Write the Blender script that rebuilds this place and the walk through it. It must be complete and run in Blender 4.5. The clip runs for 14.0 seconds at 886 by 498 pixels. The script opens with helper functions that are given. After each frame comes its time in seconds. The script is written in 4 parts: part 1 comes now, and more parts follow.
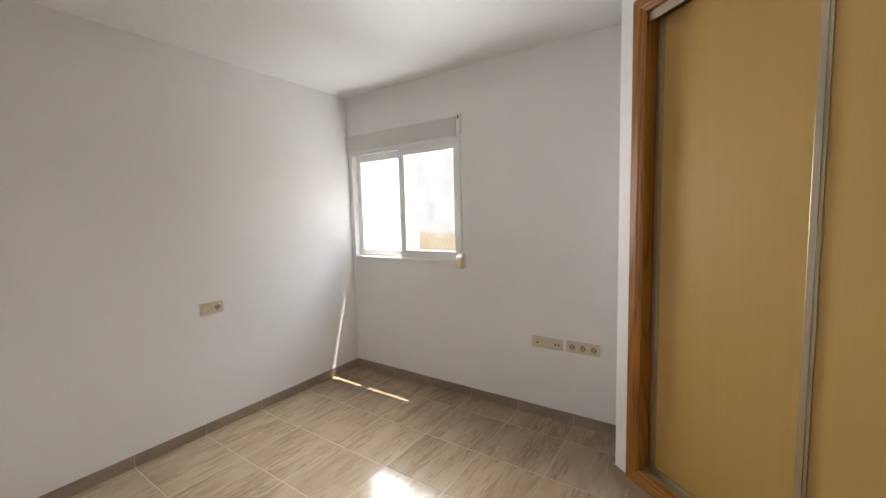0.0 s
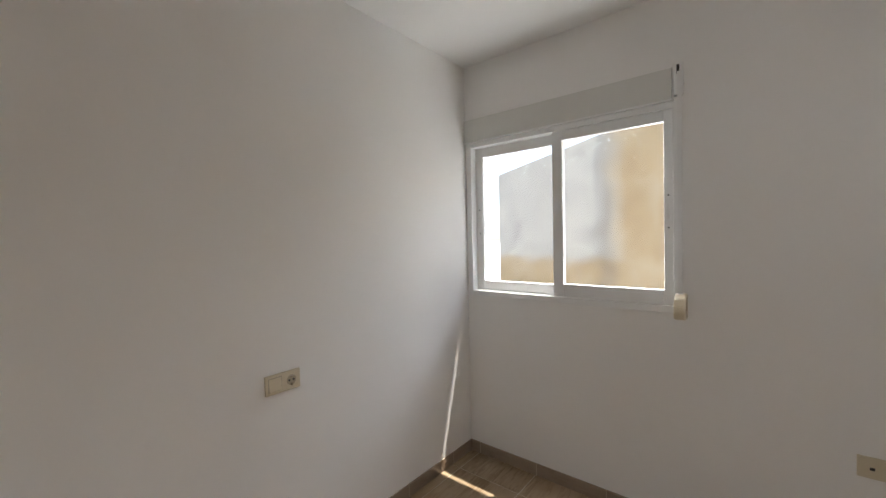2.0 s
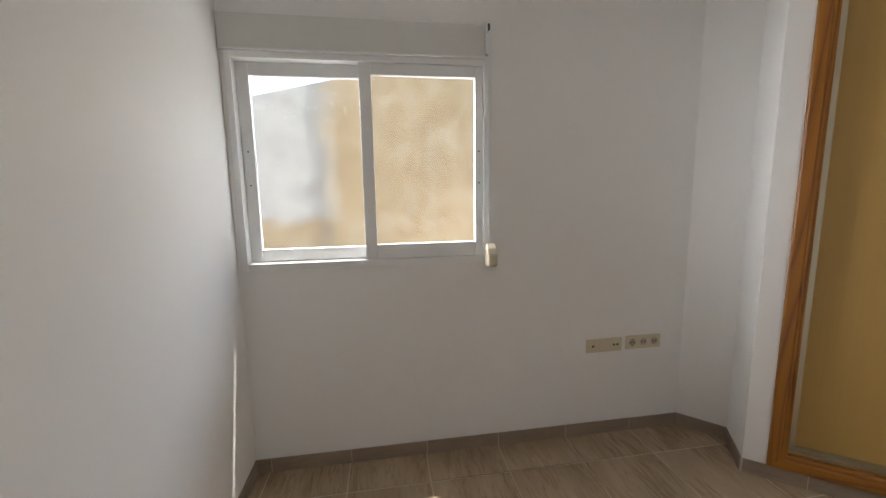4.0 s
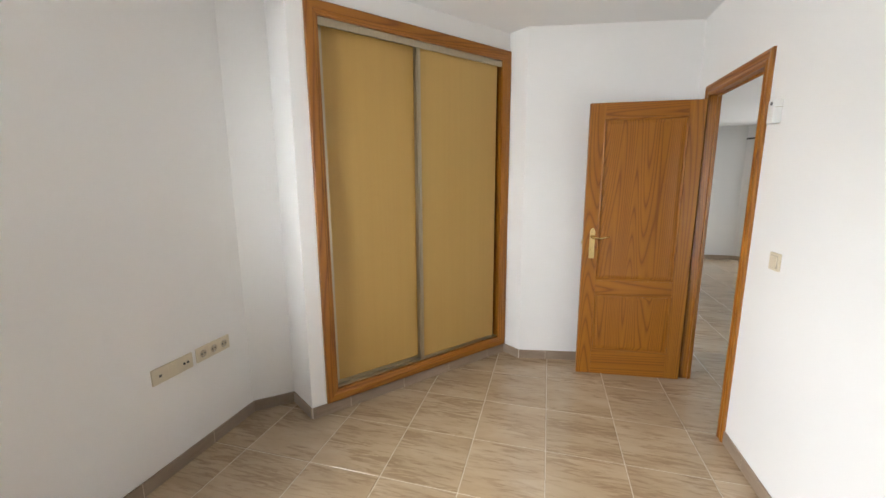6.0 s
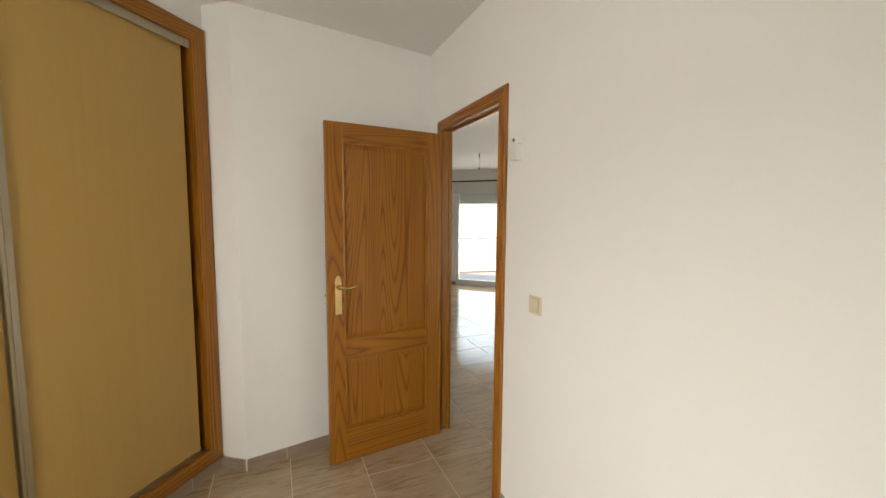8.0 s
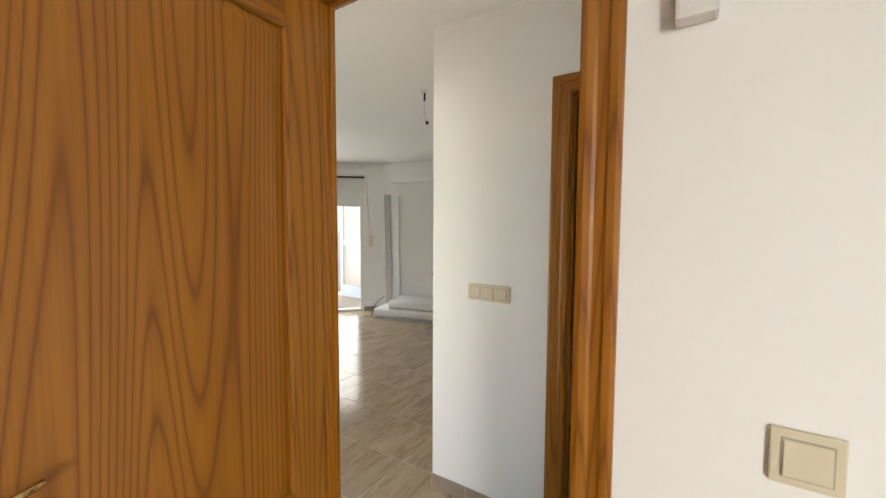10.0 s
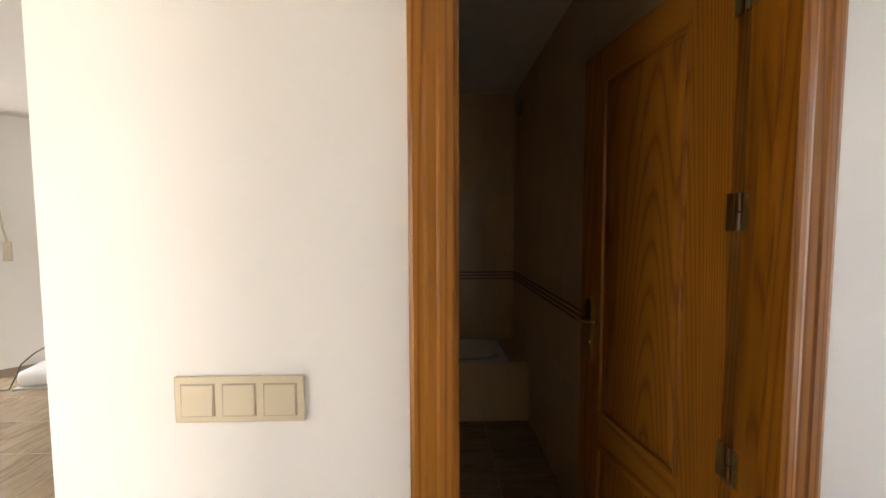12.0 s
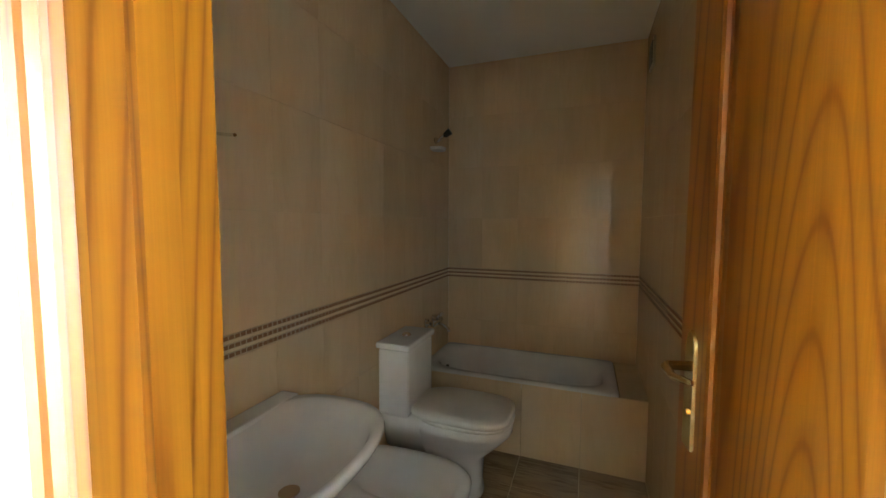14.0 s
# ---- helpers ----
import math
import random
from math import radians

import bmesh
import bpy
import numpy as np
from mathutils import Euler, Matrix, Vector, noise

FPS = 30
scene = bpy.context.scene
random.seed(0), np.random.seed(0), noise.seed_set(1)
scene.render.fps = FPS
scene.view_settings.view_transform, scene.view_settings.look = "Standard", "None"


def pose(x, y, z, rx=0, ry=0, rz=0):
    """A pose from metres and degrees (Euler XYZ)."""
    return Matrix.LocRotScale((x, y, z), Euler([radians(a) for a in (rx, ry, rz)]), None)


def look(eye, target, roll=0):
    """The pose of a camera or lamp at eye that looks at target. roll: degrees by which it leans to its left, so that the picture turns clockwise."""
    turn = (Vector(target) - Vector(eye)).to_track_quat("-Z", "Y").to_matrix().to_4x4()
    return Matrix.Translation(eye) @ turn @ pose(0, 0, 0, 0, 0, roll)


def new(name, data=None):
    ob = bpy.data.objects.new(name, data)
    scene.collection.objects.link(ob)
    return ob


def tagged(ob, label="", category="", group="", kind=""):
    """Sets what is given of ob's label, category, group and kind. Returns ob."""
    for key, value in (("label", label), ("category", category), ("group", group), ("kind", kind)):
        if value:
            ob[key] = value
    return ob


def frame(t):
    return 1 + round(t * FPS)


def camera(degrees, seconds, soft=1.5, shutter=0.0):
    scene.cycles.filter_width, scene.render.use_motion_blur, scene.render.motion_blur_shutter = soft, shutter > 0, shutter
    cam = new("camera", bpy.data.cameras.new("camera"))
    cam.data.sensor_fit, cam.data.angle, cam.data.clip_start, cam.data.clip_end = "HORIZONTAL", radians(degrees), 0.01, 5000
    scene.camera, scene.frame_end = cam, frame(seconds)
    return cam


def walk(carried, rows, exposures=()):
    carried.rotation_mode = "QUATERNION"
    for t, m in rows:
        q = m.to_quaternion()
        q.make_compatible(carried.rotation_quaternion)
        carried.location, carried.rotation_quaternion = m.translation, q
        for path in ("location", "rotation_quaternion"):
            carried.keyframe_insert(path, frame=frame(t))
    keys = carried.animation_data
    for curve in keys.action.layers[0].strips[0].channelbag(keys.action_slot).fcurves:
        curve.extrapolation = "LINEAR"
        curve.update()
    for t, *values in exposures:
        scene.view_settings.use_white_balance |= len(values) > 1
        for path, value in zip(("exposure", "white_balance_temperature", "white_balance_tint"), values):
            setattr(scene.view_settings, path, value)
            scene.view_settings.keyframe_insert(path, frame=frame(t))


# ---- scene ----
cam = camera(98.0, 14.0)
PATH = [
    (0, (2.857, -2.651, 1.496), (1.744, -0.999, 1.319), -1.5),
    (0.5, (2.611, -2.437, 1.5), (1.458, -0.807, 1.377), -1.5),
    (1, (2.264, -2.309, 1.483), (0.99, -0.769, 1.417), -1.5),
    (1.5, (1.878, -2.221, 1.457), (0.605, -0.679, 1.401), -1.3),
    (2, (1.55, -2.156, 1.472), (0.282, -0.61, 1.418), -1.3),
    (2.2, (1.46, -2.127, 1.496), (0.192, -0.582, 1.413), -1.1),
    (4.3, (0.627, -1.963, 1.441), (1.31, -0.106, 1.143), -1.0),
    (4.5, (0.59, -1.945, 1.452), (1.508, -0.195, 1.147), -1.1),
    (5, (0.534, -1.869, 1.494), (1.968, -0.517, 1.151), -0.6),
    (5.5, (0.526, -1.826, 1.481), (2.292, -0.948, 1.144), -0.4),
    (6, (0.548, -1.83, 1.496), (2.448, -1.31, 1.15), -0.3),
    (6.5, (0.574, -1.857, 1.512), (2.534, -1.657, 1.165), -0.2),
    (7, (0.693, -1.868, 1.534), (2.656, -2.053, 1.195), -0.0),
    (7.5, (0.952, -1.85, 1.524), (2.853, -2.419, 1.28), 0.3),
    (8, (1.292, -1.827, 1.507), (3.119, -2.621, 1.333), 0.4),
    (8.5, (1.66, -1.793, 1.498), (3.374, -2.814, 1.356), 0.6),
    (8.7, (1.813, -1.804, 1.484), (3.464, -2.923, 1.343), 0.6),
    (10.8, (3.207, -2.525, 1.448), (3.824, -4.423, 1.321), 0.1),
    (11, (3.259, -2.638, 1.453), (3.758, -4.57, 1.324), 0.1),
    (11.2, (3.277, -2.748, 1.435), (3.674, -4.704, 1.314), 0.0),
    (11.5, (3.305, -2.916, 1.434), (3.5, -4.903, 1.312), 0.0),
    (12, (3.285, -3.17, 1.419), (3.235, -5.165, 1.297), -0.2),
    (12.5, (3.237, -3.37, 1.404), (3.053, -5.358, 1.29), -0.1),
    (13, (3.111, -3.544, 1.378), (2.942, -5.534, 1.265), 0.2),
    (13.5, (3.009, -3.645, 1.368), (3.228, -5.63, 1.256), 0.1),
    (14, (2.921, -3.676, 1.362), (3.62, -5.545, 1.229), 0.2),
]
walk(cam, [(t, look(eye, target, roll)) for t, eye, target, roll in PATH],
     exposures=[(0.0, 2.45, 6500, 10), (1.0, 2.25, 6500, 10), (2.2, 1.85, 6500, 10), (4.4, 2.0, 6500, 10), (5.0, 2.2, 6250, 9), (6.0, 2.8, 6350, 8), (7.0, 2.65, 6700, 10), (8.7, 2.25, 7600, 5), (10.8, 2.95, 6700, 10), (11.6, 3.05, 7300, 12), (12.5, 4.0, 7900, 16), (13.2, 5.25, 8800, 19), (14.0, 5.6, 6750, -2)])

# ---- light ----
world = bpy.data.worlds.new("sky")
scene.world = world
world.use_nodes = True
wn = world.node_tree
sky = wn.nodes.new("ShaderNodeTexSky")
sky.sky_type = "NISHITA"
sky.sun_disc = False
SUN_TO = Vector((0.165, 0.2764, 1.0)).normalized()
sky.sun_elevation = math.asin(SUN_TO.z)
sky.sun_rotation = math.atan2(SUN_TO.x, SUN_TO.y)
wn.links.new(sky.outputs["Color"], wn.nodes["Background"].inputs["Color"])
wn.nodes["Background"].inputs["Strength"].default_value = 0.13
sun = new("sun", bpy.data.lights.new("sun", "SUN"))
sun.data.energy, sun.data.angle, sun.data.color = 2.6, radians(0.5), (1.0, 0.95, 0.87)
sun.matrix_world = look(SUN_TO * 20, (0, 0, 0))



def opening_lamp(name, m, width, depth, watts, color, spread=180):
    """An area lamp in or outside a window's opening, standing in for sky and sunlit reveals."""
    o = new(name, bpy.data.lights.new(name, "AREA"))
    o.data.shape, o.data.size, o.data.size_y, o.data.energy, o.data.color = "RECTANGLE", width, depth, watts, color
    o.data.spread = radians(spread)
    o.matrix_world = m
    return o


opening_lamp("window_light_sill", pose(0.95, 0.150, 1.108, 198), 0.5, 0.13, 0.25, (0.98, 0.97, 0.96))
# window_light stands in for sky, turned towards the wardrobe to even the room
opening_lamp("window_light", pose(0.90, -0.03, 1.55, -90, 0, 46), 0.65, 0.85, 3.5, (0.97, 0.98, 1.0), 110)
# lamps outside stand for bright sky above the alley and low roof beside it
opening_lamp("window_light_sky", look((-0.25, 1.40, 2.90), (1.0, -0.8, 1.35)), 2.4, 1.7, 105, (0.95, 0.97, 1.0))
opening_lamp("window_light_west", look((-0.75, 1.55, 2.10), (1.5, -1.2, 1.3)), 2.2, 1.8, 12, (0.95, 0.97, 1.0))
# fill lamps in two unseen, added hall windows; then the sky over the terrace
opening_lamp("hall_fill_light", pose(1.45, -3.42, 1.25, 0, -90, 0), 1.6, 0.55, 0.16, (1.0, 0.98, 0.95))
# second fill lamp, in a glazed panel that is added out of view
opening_lamp("panel_fill_light", pose(4.60, -2.96, 1.10, -90), 0.9, 1.9, 0.085, (1.0, 0.98, 0.95))
LWM = pose(7.15, -7.05, 0, 0, 0, 45)
opening_lamp("terrace_light_sky", LWM @ pose(1.40, -0.20, 0.90, 84), 1.9, 1.5, 5.6, (0.97, 0.98, 1.0))



# ---- materials ----
def nodes_of(name, rough=0.5, metal=0.0):
    m = bpy.data.materials.new(name)
    m.use_nodes = True
    nt = m.node_tree
    b = nt.nodes["Principled BSDF"]
    b.inputs["Roughness"].default_value, b.inputs["Metallic"].default_value = rough, metal
    return m, nt, b


def ramp(nt, fac, stops):
    r = nt.nodes.new("ShaderNodeValToRGB")
    el = r.color_ramp.elements
    while len(el) < len(stops):
        el.new(0.5)
    for e, (p, c) in zip(el, stops):
        e.position, e.color = p, (*c, 1)
    nt.links.new(fac, r.inputs["Fac"])
    return r.outputs["Color"]


def coords(nt, scale=(1, 1, 1), random_shift=True):
    tc = nt.nodes.new("ShaderNodeTexCoord")
    mp = nt.nodes.new("ShaderNodeMapping")
    mp.inputs["Scale"].default_value = scale
    nt.links.new(tc.outputs["Object"], mp.inputs["Vector"])
    if random_shift:
        oi = nt.nodes.new("ShaderNodeObjectInfo")
        mu = nt.nodes.new("ShaderNodeMath")
        mu.operation, mu.inputs[1].default_value = "MULTIPLY", 37.0
        nt.links.new(oi.outputs["Random"], mu.inputs[0])
        nt.links.new(mu.outputs[0], mp.inputs["Location"])
    return mp.outputs["Vector"]


def noise_tex(nt, vec, scale, detail=4.0, rough=0.5, dist=0.0):
    n = nt.nodes.new("ShaderNodeTexNoise")
    n.inputs["Scale"].default_value, n.inputs["Detail"].default_value = scale, detail
    n.inputs["Roughness"].default_value, n.inputs["Distortion"].default_value = rough, dist
    nt.links.new(vec, n.inputs["Vector"])
    return n.outputs["Fac"]


def math_node(nt, op, a, b=None):
    n = nt.nodes.new("ShaderNodeMath")
    n.operation = op
    for i, v in enumerate((a, b)):
        if v is None:
            continue
        if isinstance(v, (int, float)):
            n.inputs[i].default_value = v
        else:
            nt.links.new(v, n.inputs[i])
    return n.outputs[0]


def mix(nt, fac, a, b, mode="MIX"):
    n = nt.nodes.new("ShaderNodeMix")
    n.data_type, n.blend_type = "RGBA", mode
    for key, v in ((0, fac), (6, a), (7, b)):
        if isinstance(v, (int, float)):
            n.inputs[key].default_value = v
        elif isinstance(v, tuple):
            n.inputs[key].default_value = (*v, 1)
        else:
            nt.links.new(v, n.inputs[key])
    return n.outputs[2]


def bump(nt, b, height, strength=0.2, distance=0.002):
    n = nt.nodes.new("ShaderNodeBump")
    n.inputs["Strength"].default_value, n.inputs["Distance"].default_value = strength, distance
    nt.links.new(height, n.inputs["Height"])
    nt.links.new(n.outputs["Normal"], b.inputs["Normal"])


def paint(name, color, rough=0.6, var=0.04, grain=60.0, strength=0.15, shift=True):
    m, nt, b = nodes_of(name, rough)
    v = coords(nt, random_shift=shift)
    big = noise_tex(nt, v, 1.3, 3)
    col = ramp(nt, big, [(0.3, tuple(c * (1 - var) for c in color)), (0.7, color)])
    nt.links.new(col, b.inputs["Base Color"])
    fine = noise_tex(nt, v, grain, 5, 0.6)
    rr = ramp(nt, fine, [(0.3, (rough * 0.9,) * 3), (0.7, (min(1, rough * 1.1),) * 3)])
    nt.links.new(rr, b.inputs["Roughness"])
    bump(nt, b, fine, strength)
    return m


def wood(name, along, light, dark, rough=0.45, rings=30.0, spread=4.6, contrast=1.0, coat=0.12):
    """Flat-sawn grain: level lines of a noise field drawn out along one axis, with straight growth lines and fine fibres over it."""
    m, nt, b = nodes_of(name, rough)
    sc = [1.0, 1.0, 1.0]
    sc["xyz".index(along)] = 0.06
    v = coords(nt, tuple(sc))
    field = noise_tex(nt, v, spread, 0.6, 0.3)
    lines = math_node(nt, "PINGPONG", math_node(nt, "MULTIPLY", field, rings * 2), 1.0)
    sc2 = [1.0, 1.0, 1.0]
    sc2["xyz".index(along)] = 0.012
    v2 = coords(nt, tuple(sc2))
    fib = noise_tex(nt, v2, 240, 4, 0.6)
    stripe = noise_tex(nt, v2, 38, 3, 0.55)
    mid = tuple((p * 0.55 + q * 0.45) for p, q in zip(light, dark))
    c1 = ramp(nt, lines, [(0.0, light), (0.45, tuple(p * 0.96 for p in light)), (0.78, mid), (0.95, dark), (1.0, dark)])
    c1 = mix(nt, 1 - contrast * 0.9, c1, light)
    c2 = ramp(nt, stripe, [(0.36, (0.74, 0.69, 0.60)), (0.6, (1, 1, 1))])
    col = mix(nt, 0.4 * contrast, c1, c2, "MULTIPLY")
    c3 = ramp(nt, fib, [(0.35, (0.80, 0.76, 0.70)), (0.65, (1, 1, 1))])
    col = mix(nt, 0.6 * contrast, col, c3, "MULTIPLY")
    patch = ramp(nt, noise_tex(nt, v, 1.1, 2), [(0.3, (0.86, 0.80, 0.72)), (0.7, (1, 1, 1))])
    col = mix(nt, 0.6, col, patch, "MULTIPLY")
    nt.links.new(col, b.inputs["Base Color"])
    b.inputs["Coat Weight"].default_value = coat
    b.inputs["Coat Roughness"].default_value = 0.18
    bump(nt, b, fib, 0.12, 0.0006)
    return m


def tile_mat(name, c_lo, c_mid, c_hi, streak, along, rough=0.12, amount=0.75, bumpy=0.03, gloss=1.5):
    """Glazed tile with soft clouds, broad drawn-out bands and short thin brown veins."""
    m, nt, b = nodes_of(name, rough)
    b.inputs["IOR"].default_value = gloss
    axis = "xyz".index(along)
    band = [1.0, 1.0, 1.0]
    band[axis] = 0.3
    cloud = noise_tex(nt, coords(nt, tuple(band)), 6.5, 5, 0.6, 0.4)
    base = ramp(nt, cloud, [(0.3, c_lo), (0.5, c_mid), (0.72, c_hi)])
    vein = [1.0, 1.0, 1.0]
    vein[axis] = 0.13
    fl = noise_tex(nt, coords(nt, tuple(vein)), 46.0, 5, 0.62, 0.9)
    gate = noise_tex(nt, coords(nt, tuple(band)), 8.0, 3, 0.5)
    f = math_node(nt, "MULTIPLY", fl, math_node(nt, "ADD", gate, 0.42))
    k = ramp(nt, f, [(0.43, (0, 0, 0)), (0.62, (amount,) * 3)])
    col = mix(nt, k, base, streak)
    oi = nt.nodes.new("ShaderNodeObjectInfo")
    tone = ramp(nt, oi.outputs["Random"], [(0.0, (0.93, 0.93, 0.93)), (1.0, (1, 1, 1))])
    nt.links.new(mix(nt, 1.0, col, tone, "MULTIPLY"), b.inputs["Base Color"])
    bump(nt, b, cloud, bumpy, 0.002)
    return m


def metal(name, color, rough=0.3):
    m, nt, b = nodes_of(name, rough, 1.0)
    n = noise_tex(nt, coords(nt, (1, 1, 0.05)), 160, 3)
    nt.links.new(ramp(nt, n, [(0.3, tuple(c * 0.88 for c in color)), (0.7, color)]), b.inputs["Base Color"])
    return m


def plain(name, color, rough=0.4):
    m, nt, b = nodes_of(name, rough)
    n = noise_tex(nt, coords(nt), 14, 3)
    nt.links.new(ramp(nt, n, [(0.3, tuple(c * 0.95 for c in color)), (0.7, color)]), b.inputs["Base Color"])
    return m


WALL = paint("white_wall_paint", (0.84, 0.828, 0.808), 0.62, 0.03, 90, 0.12, False)
CEIL = paint("white_ceiling_paint", (0.84, 0.84, 0.83), 0.7, 0.03, 60, 0.12, False)
BATH_G = paint("bath_grout", (0.66, 0.50, 0.33), 0.8, 0.1, 80, 0.2)
GROUT = paint("pale_grout", (0.55, 0.455, 0.335), 0.8, 0.1, 80, 0.2)
FLOOR_T = tile_mat("beige_floor_tile", (0.36, 0.262, 0.163), (0.42, 0.313, 0.200), (0.48, 0.372, 0.252), (0.225, 0.145, 0.078), "y", 0.15, 0.58, 0.02, 1.62)
BASE_T = tile_mat("taupe_skirting_tile", (0.27, 0.205, 0.15), (0.32, 0.245, 0.18), (0.36, 0.28, 0.21), (0.24, 0.17, 0.115), "x", 0.3, 0.5)
PINE_L, PINE_D = (0.385, 0.147, 0.011), (0.215, 0.066, 0.005)
PINE_V = wood("honey_pine_upright_grain", "z", PINE_L, PINE_D, 0.42, 40.0)
PINE_H = wood("honey_pine_level_grain", "x", PINE_L, PINE_D)
PINE_Y = wood("honey_pine_jamb_grain", "z", PINE_L, PINE_D, 0.35, 26.0)
BEECH = wood("pale_beech_veneer", "z", (0.54, 0.355, 0.108), (0.48, 0.295, 0.08), 0.5, 3.0, 2.0, 0.2, 0.0)
ALU = metal("champagne_aluminium", (0.50, 0.44, 0.32), 0.38)
LACQ = paint("white_lacquered_aluminium", (0.80, 0.80, 0.79), 0.35, 0.02, 120, 0.03)
IVORY = plain("ivory_plastic", (0.66, 0.58, 0.43), 0.35)
# darker ivory with recess shade put into the colour; also on the vent frame
IVORY_D = plain("dark_ivory_and_recess_shade", (0.42, 0.36, 0.26), 0.4)
WHITE_P = plain("white_plastic", (0.78, 0.78, 0.76), 0.35)
DARK = plain("dark_plastic", (0.02, 0.02, 0.02), 0.4)
BRASS = metal("polished_brass", (0.80, 0.60, 0.27), 0.22)
STEEL = metal("polished_steel", (0.75, 0.73, 0.70), 0.2)
CERAMIC = plain("white_glazed_ceramic", (0.78, 0.78, 0.79), 0.1)
ENAMEL = plain("white_bath_enamel", (0.76, 0.77, 0.78), 0.12)
BATH_T = tile_mat("cream_bath_wall_tile", (0.69, 0.51, 0.325), (0.73, 0.55, 0.36), (0.76, 0.585, 0.395), (0.66, 0.475, 0.295), "z", 0.16, 0.4, 0.02)
BATH_F = tile_mat("brown_bath_floor_tile", (0.30, 0.22, 0.15), (0.36, 0.27, 0.185), (0.42, 0.32, 0.22), (0.2, 0.13, 0.08), "x", 0.2)
BATH_P = tile_mat("cream_bath_panel_tile", (0.72, 0.565, 0.37), (0.75, 0.60, 0.405), (0.78, 0.63, 0.44), (0.68, 0.52, 0.33), "z", 0.18, 0.3, 0.02)
MOSAIC_D = plain("dark_brown_mosaic", (0.30, 0.165, 0.095), 0.2)
MOSAIC_L = plain("pale_mosaic", (0.55, 0.45, 0.34), 0.2)
WEATHER = paint("white_render", (0.75, 0.73, 0.69), 0.85, 0.08, 30, 0.4, False)
TERRACOTTA = plain("terracotta", (0.45, 0.18, 0.07), 0.7)
TERRACE = tile_mat("terrace_tile", (0.33, 0.25, 0.215), (0.37, 0.285, 0.245), (0.41, 0.32, 0.275), (0.30, 0.21, 0.17), "x", 0.4, 0.3)
SHUTTER = paint("grey_white_shutter_enamel", (0.69, 0.685, 0.65), 0.4, 0.04, 90, 0.05)
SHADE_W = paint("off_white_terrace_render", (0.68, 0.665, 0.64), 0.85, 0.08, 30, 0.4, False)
OCHRE_W = paint("ochre_terrace_render", (0.50, 0.41, 0.28), 0.85, 0.1, 30, 0.4, False)
CABLE = plain("black_cable", (0.03, 0.03, 0.03), 0.5)
FOAM = paint("white_foam_wrap", (0.78, 0.78, 0.77), 0.6, 0.05, 40, 0.2)
CARD = paint("grey_board", (0.48, 0.47, 0.45), 0.7, 0.08, 40, 0.2)


def make_glass():
    m, nt, b = nodes_of("clear_glass", 0.0)
    nt.nodes.remove(b)
    out = nt.nodes["Material Output"]
    tr, gl, mx, lw = (nt.nodes.new("ShaderNode" + k) for k in ("BsdfTransparent", "BsdfGlossy", "MixShader", "LayerWeight"))
    tr.inputs["Color"].default_value = (0.97, 0.98, 0.975, 1)
    gl.inputs["Roughness"].default_value = 0.01
    rise = math_node(nt, "POWER", lw.outputs["Facing"], 5.0)
    nt.links.new(math_node(nt, "ADD", math_node(nt, "MULTIPLY", rise, 0.8), 0.03), mx.inputs[0])
    nt.links.new(tr.outputs[0], mx.inputs[1])
    nt.links.new(gl.outputs[0], mx.inputs[2])
    nt.links.new(mx.outputs[0], out.inputs["Surface"])
    return m


GLASS = make_glass()


def make_render_wall():
    """Old stained render on the neighbouring wall: ochre on one side, grey on the other, with a dark run of damp."""
    m, nt, b = nodes_of("stained_ochre_render", 0.9)
    v = coords(nt, random_shift=False)
    blot = noise_tex(nt, v, 2.6, 6, 0.6, 0.6)
    ochre = ramp(nt, blot, [(0.25, (0.273, 0.179, 0.091)), (0.5, (0.338, 0.237, 0.130)), (0.75, (0.416, 0.322, 0.208))])
    grey = ramp(nt, blot, [(0.25, (0.312, 0.276, 0.234)), (0.55, (0.403, 0.361, 0.305)), (0.8, (0.481, 0.423, 0.351))])
    sx = nt.nodes.new("ShaderNodeSeparateXYZ")
    nt.links.new(v, sx.inputs[0])
    wob = math_node(nt, "MULTIPLY", math_node(nt, "SUBTRACT", noise_tex(nt, v, 1.5, 4), 0.5), 0.5)
    warp = math_node(nt, "ADD", math_node(nt, "ADD", sx.outputs[0], wob), 0.6)
    low = math_node(nt, "SUBTRACT", 1.45, math_node(nt, "ADD", sx.outputs[2], wob))
    side = ramp(nt, math_node(nt, "MAXIMUM", warp, math_node(nt, "MULTIPLY", low, 2.0)), [(0.48, (0, 0, 0)), (0.8, (1, 1, 1))])
    col = mix(nt, side, grey, ochre)
    run = math_node(nt, "ABSOLUTE", math_node(nt, "SUBTRACT", warp, 0.50))
    col = mix(nt, ramp(nt, run, [(0.05, (0.38, 0.38, 0.38)), (0.17, (0, 0, 0))]), col, (0.108, 0.097, 0.086))
    sc = noise_tex(nt, coords(nt, (1, 1, 0.15), False), 6.0, 5, 0.6)
    col = mix(nt, ramp(nt, sc, [(0.5, (0, 0, 0)), (0.8, (0.35, 0.35, 0.35))]), col, (0.43, 0.375, 0.30))
    nt.links.new(col, b.inputs["Base Color"])
    bump(nt, b, noise_tex(nt, v, 60, 4, 0.5), 0.03, 0.001)
    return m


RENDER = make_render_wall()


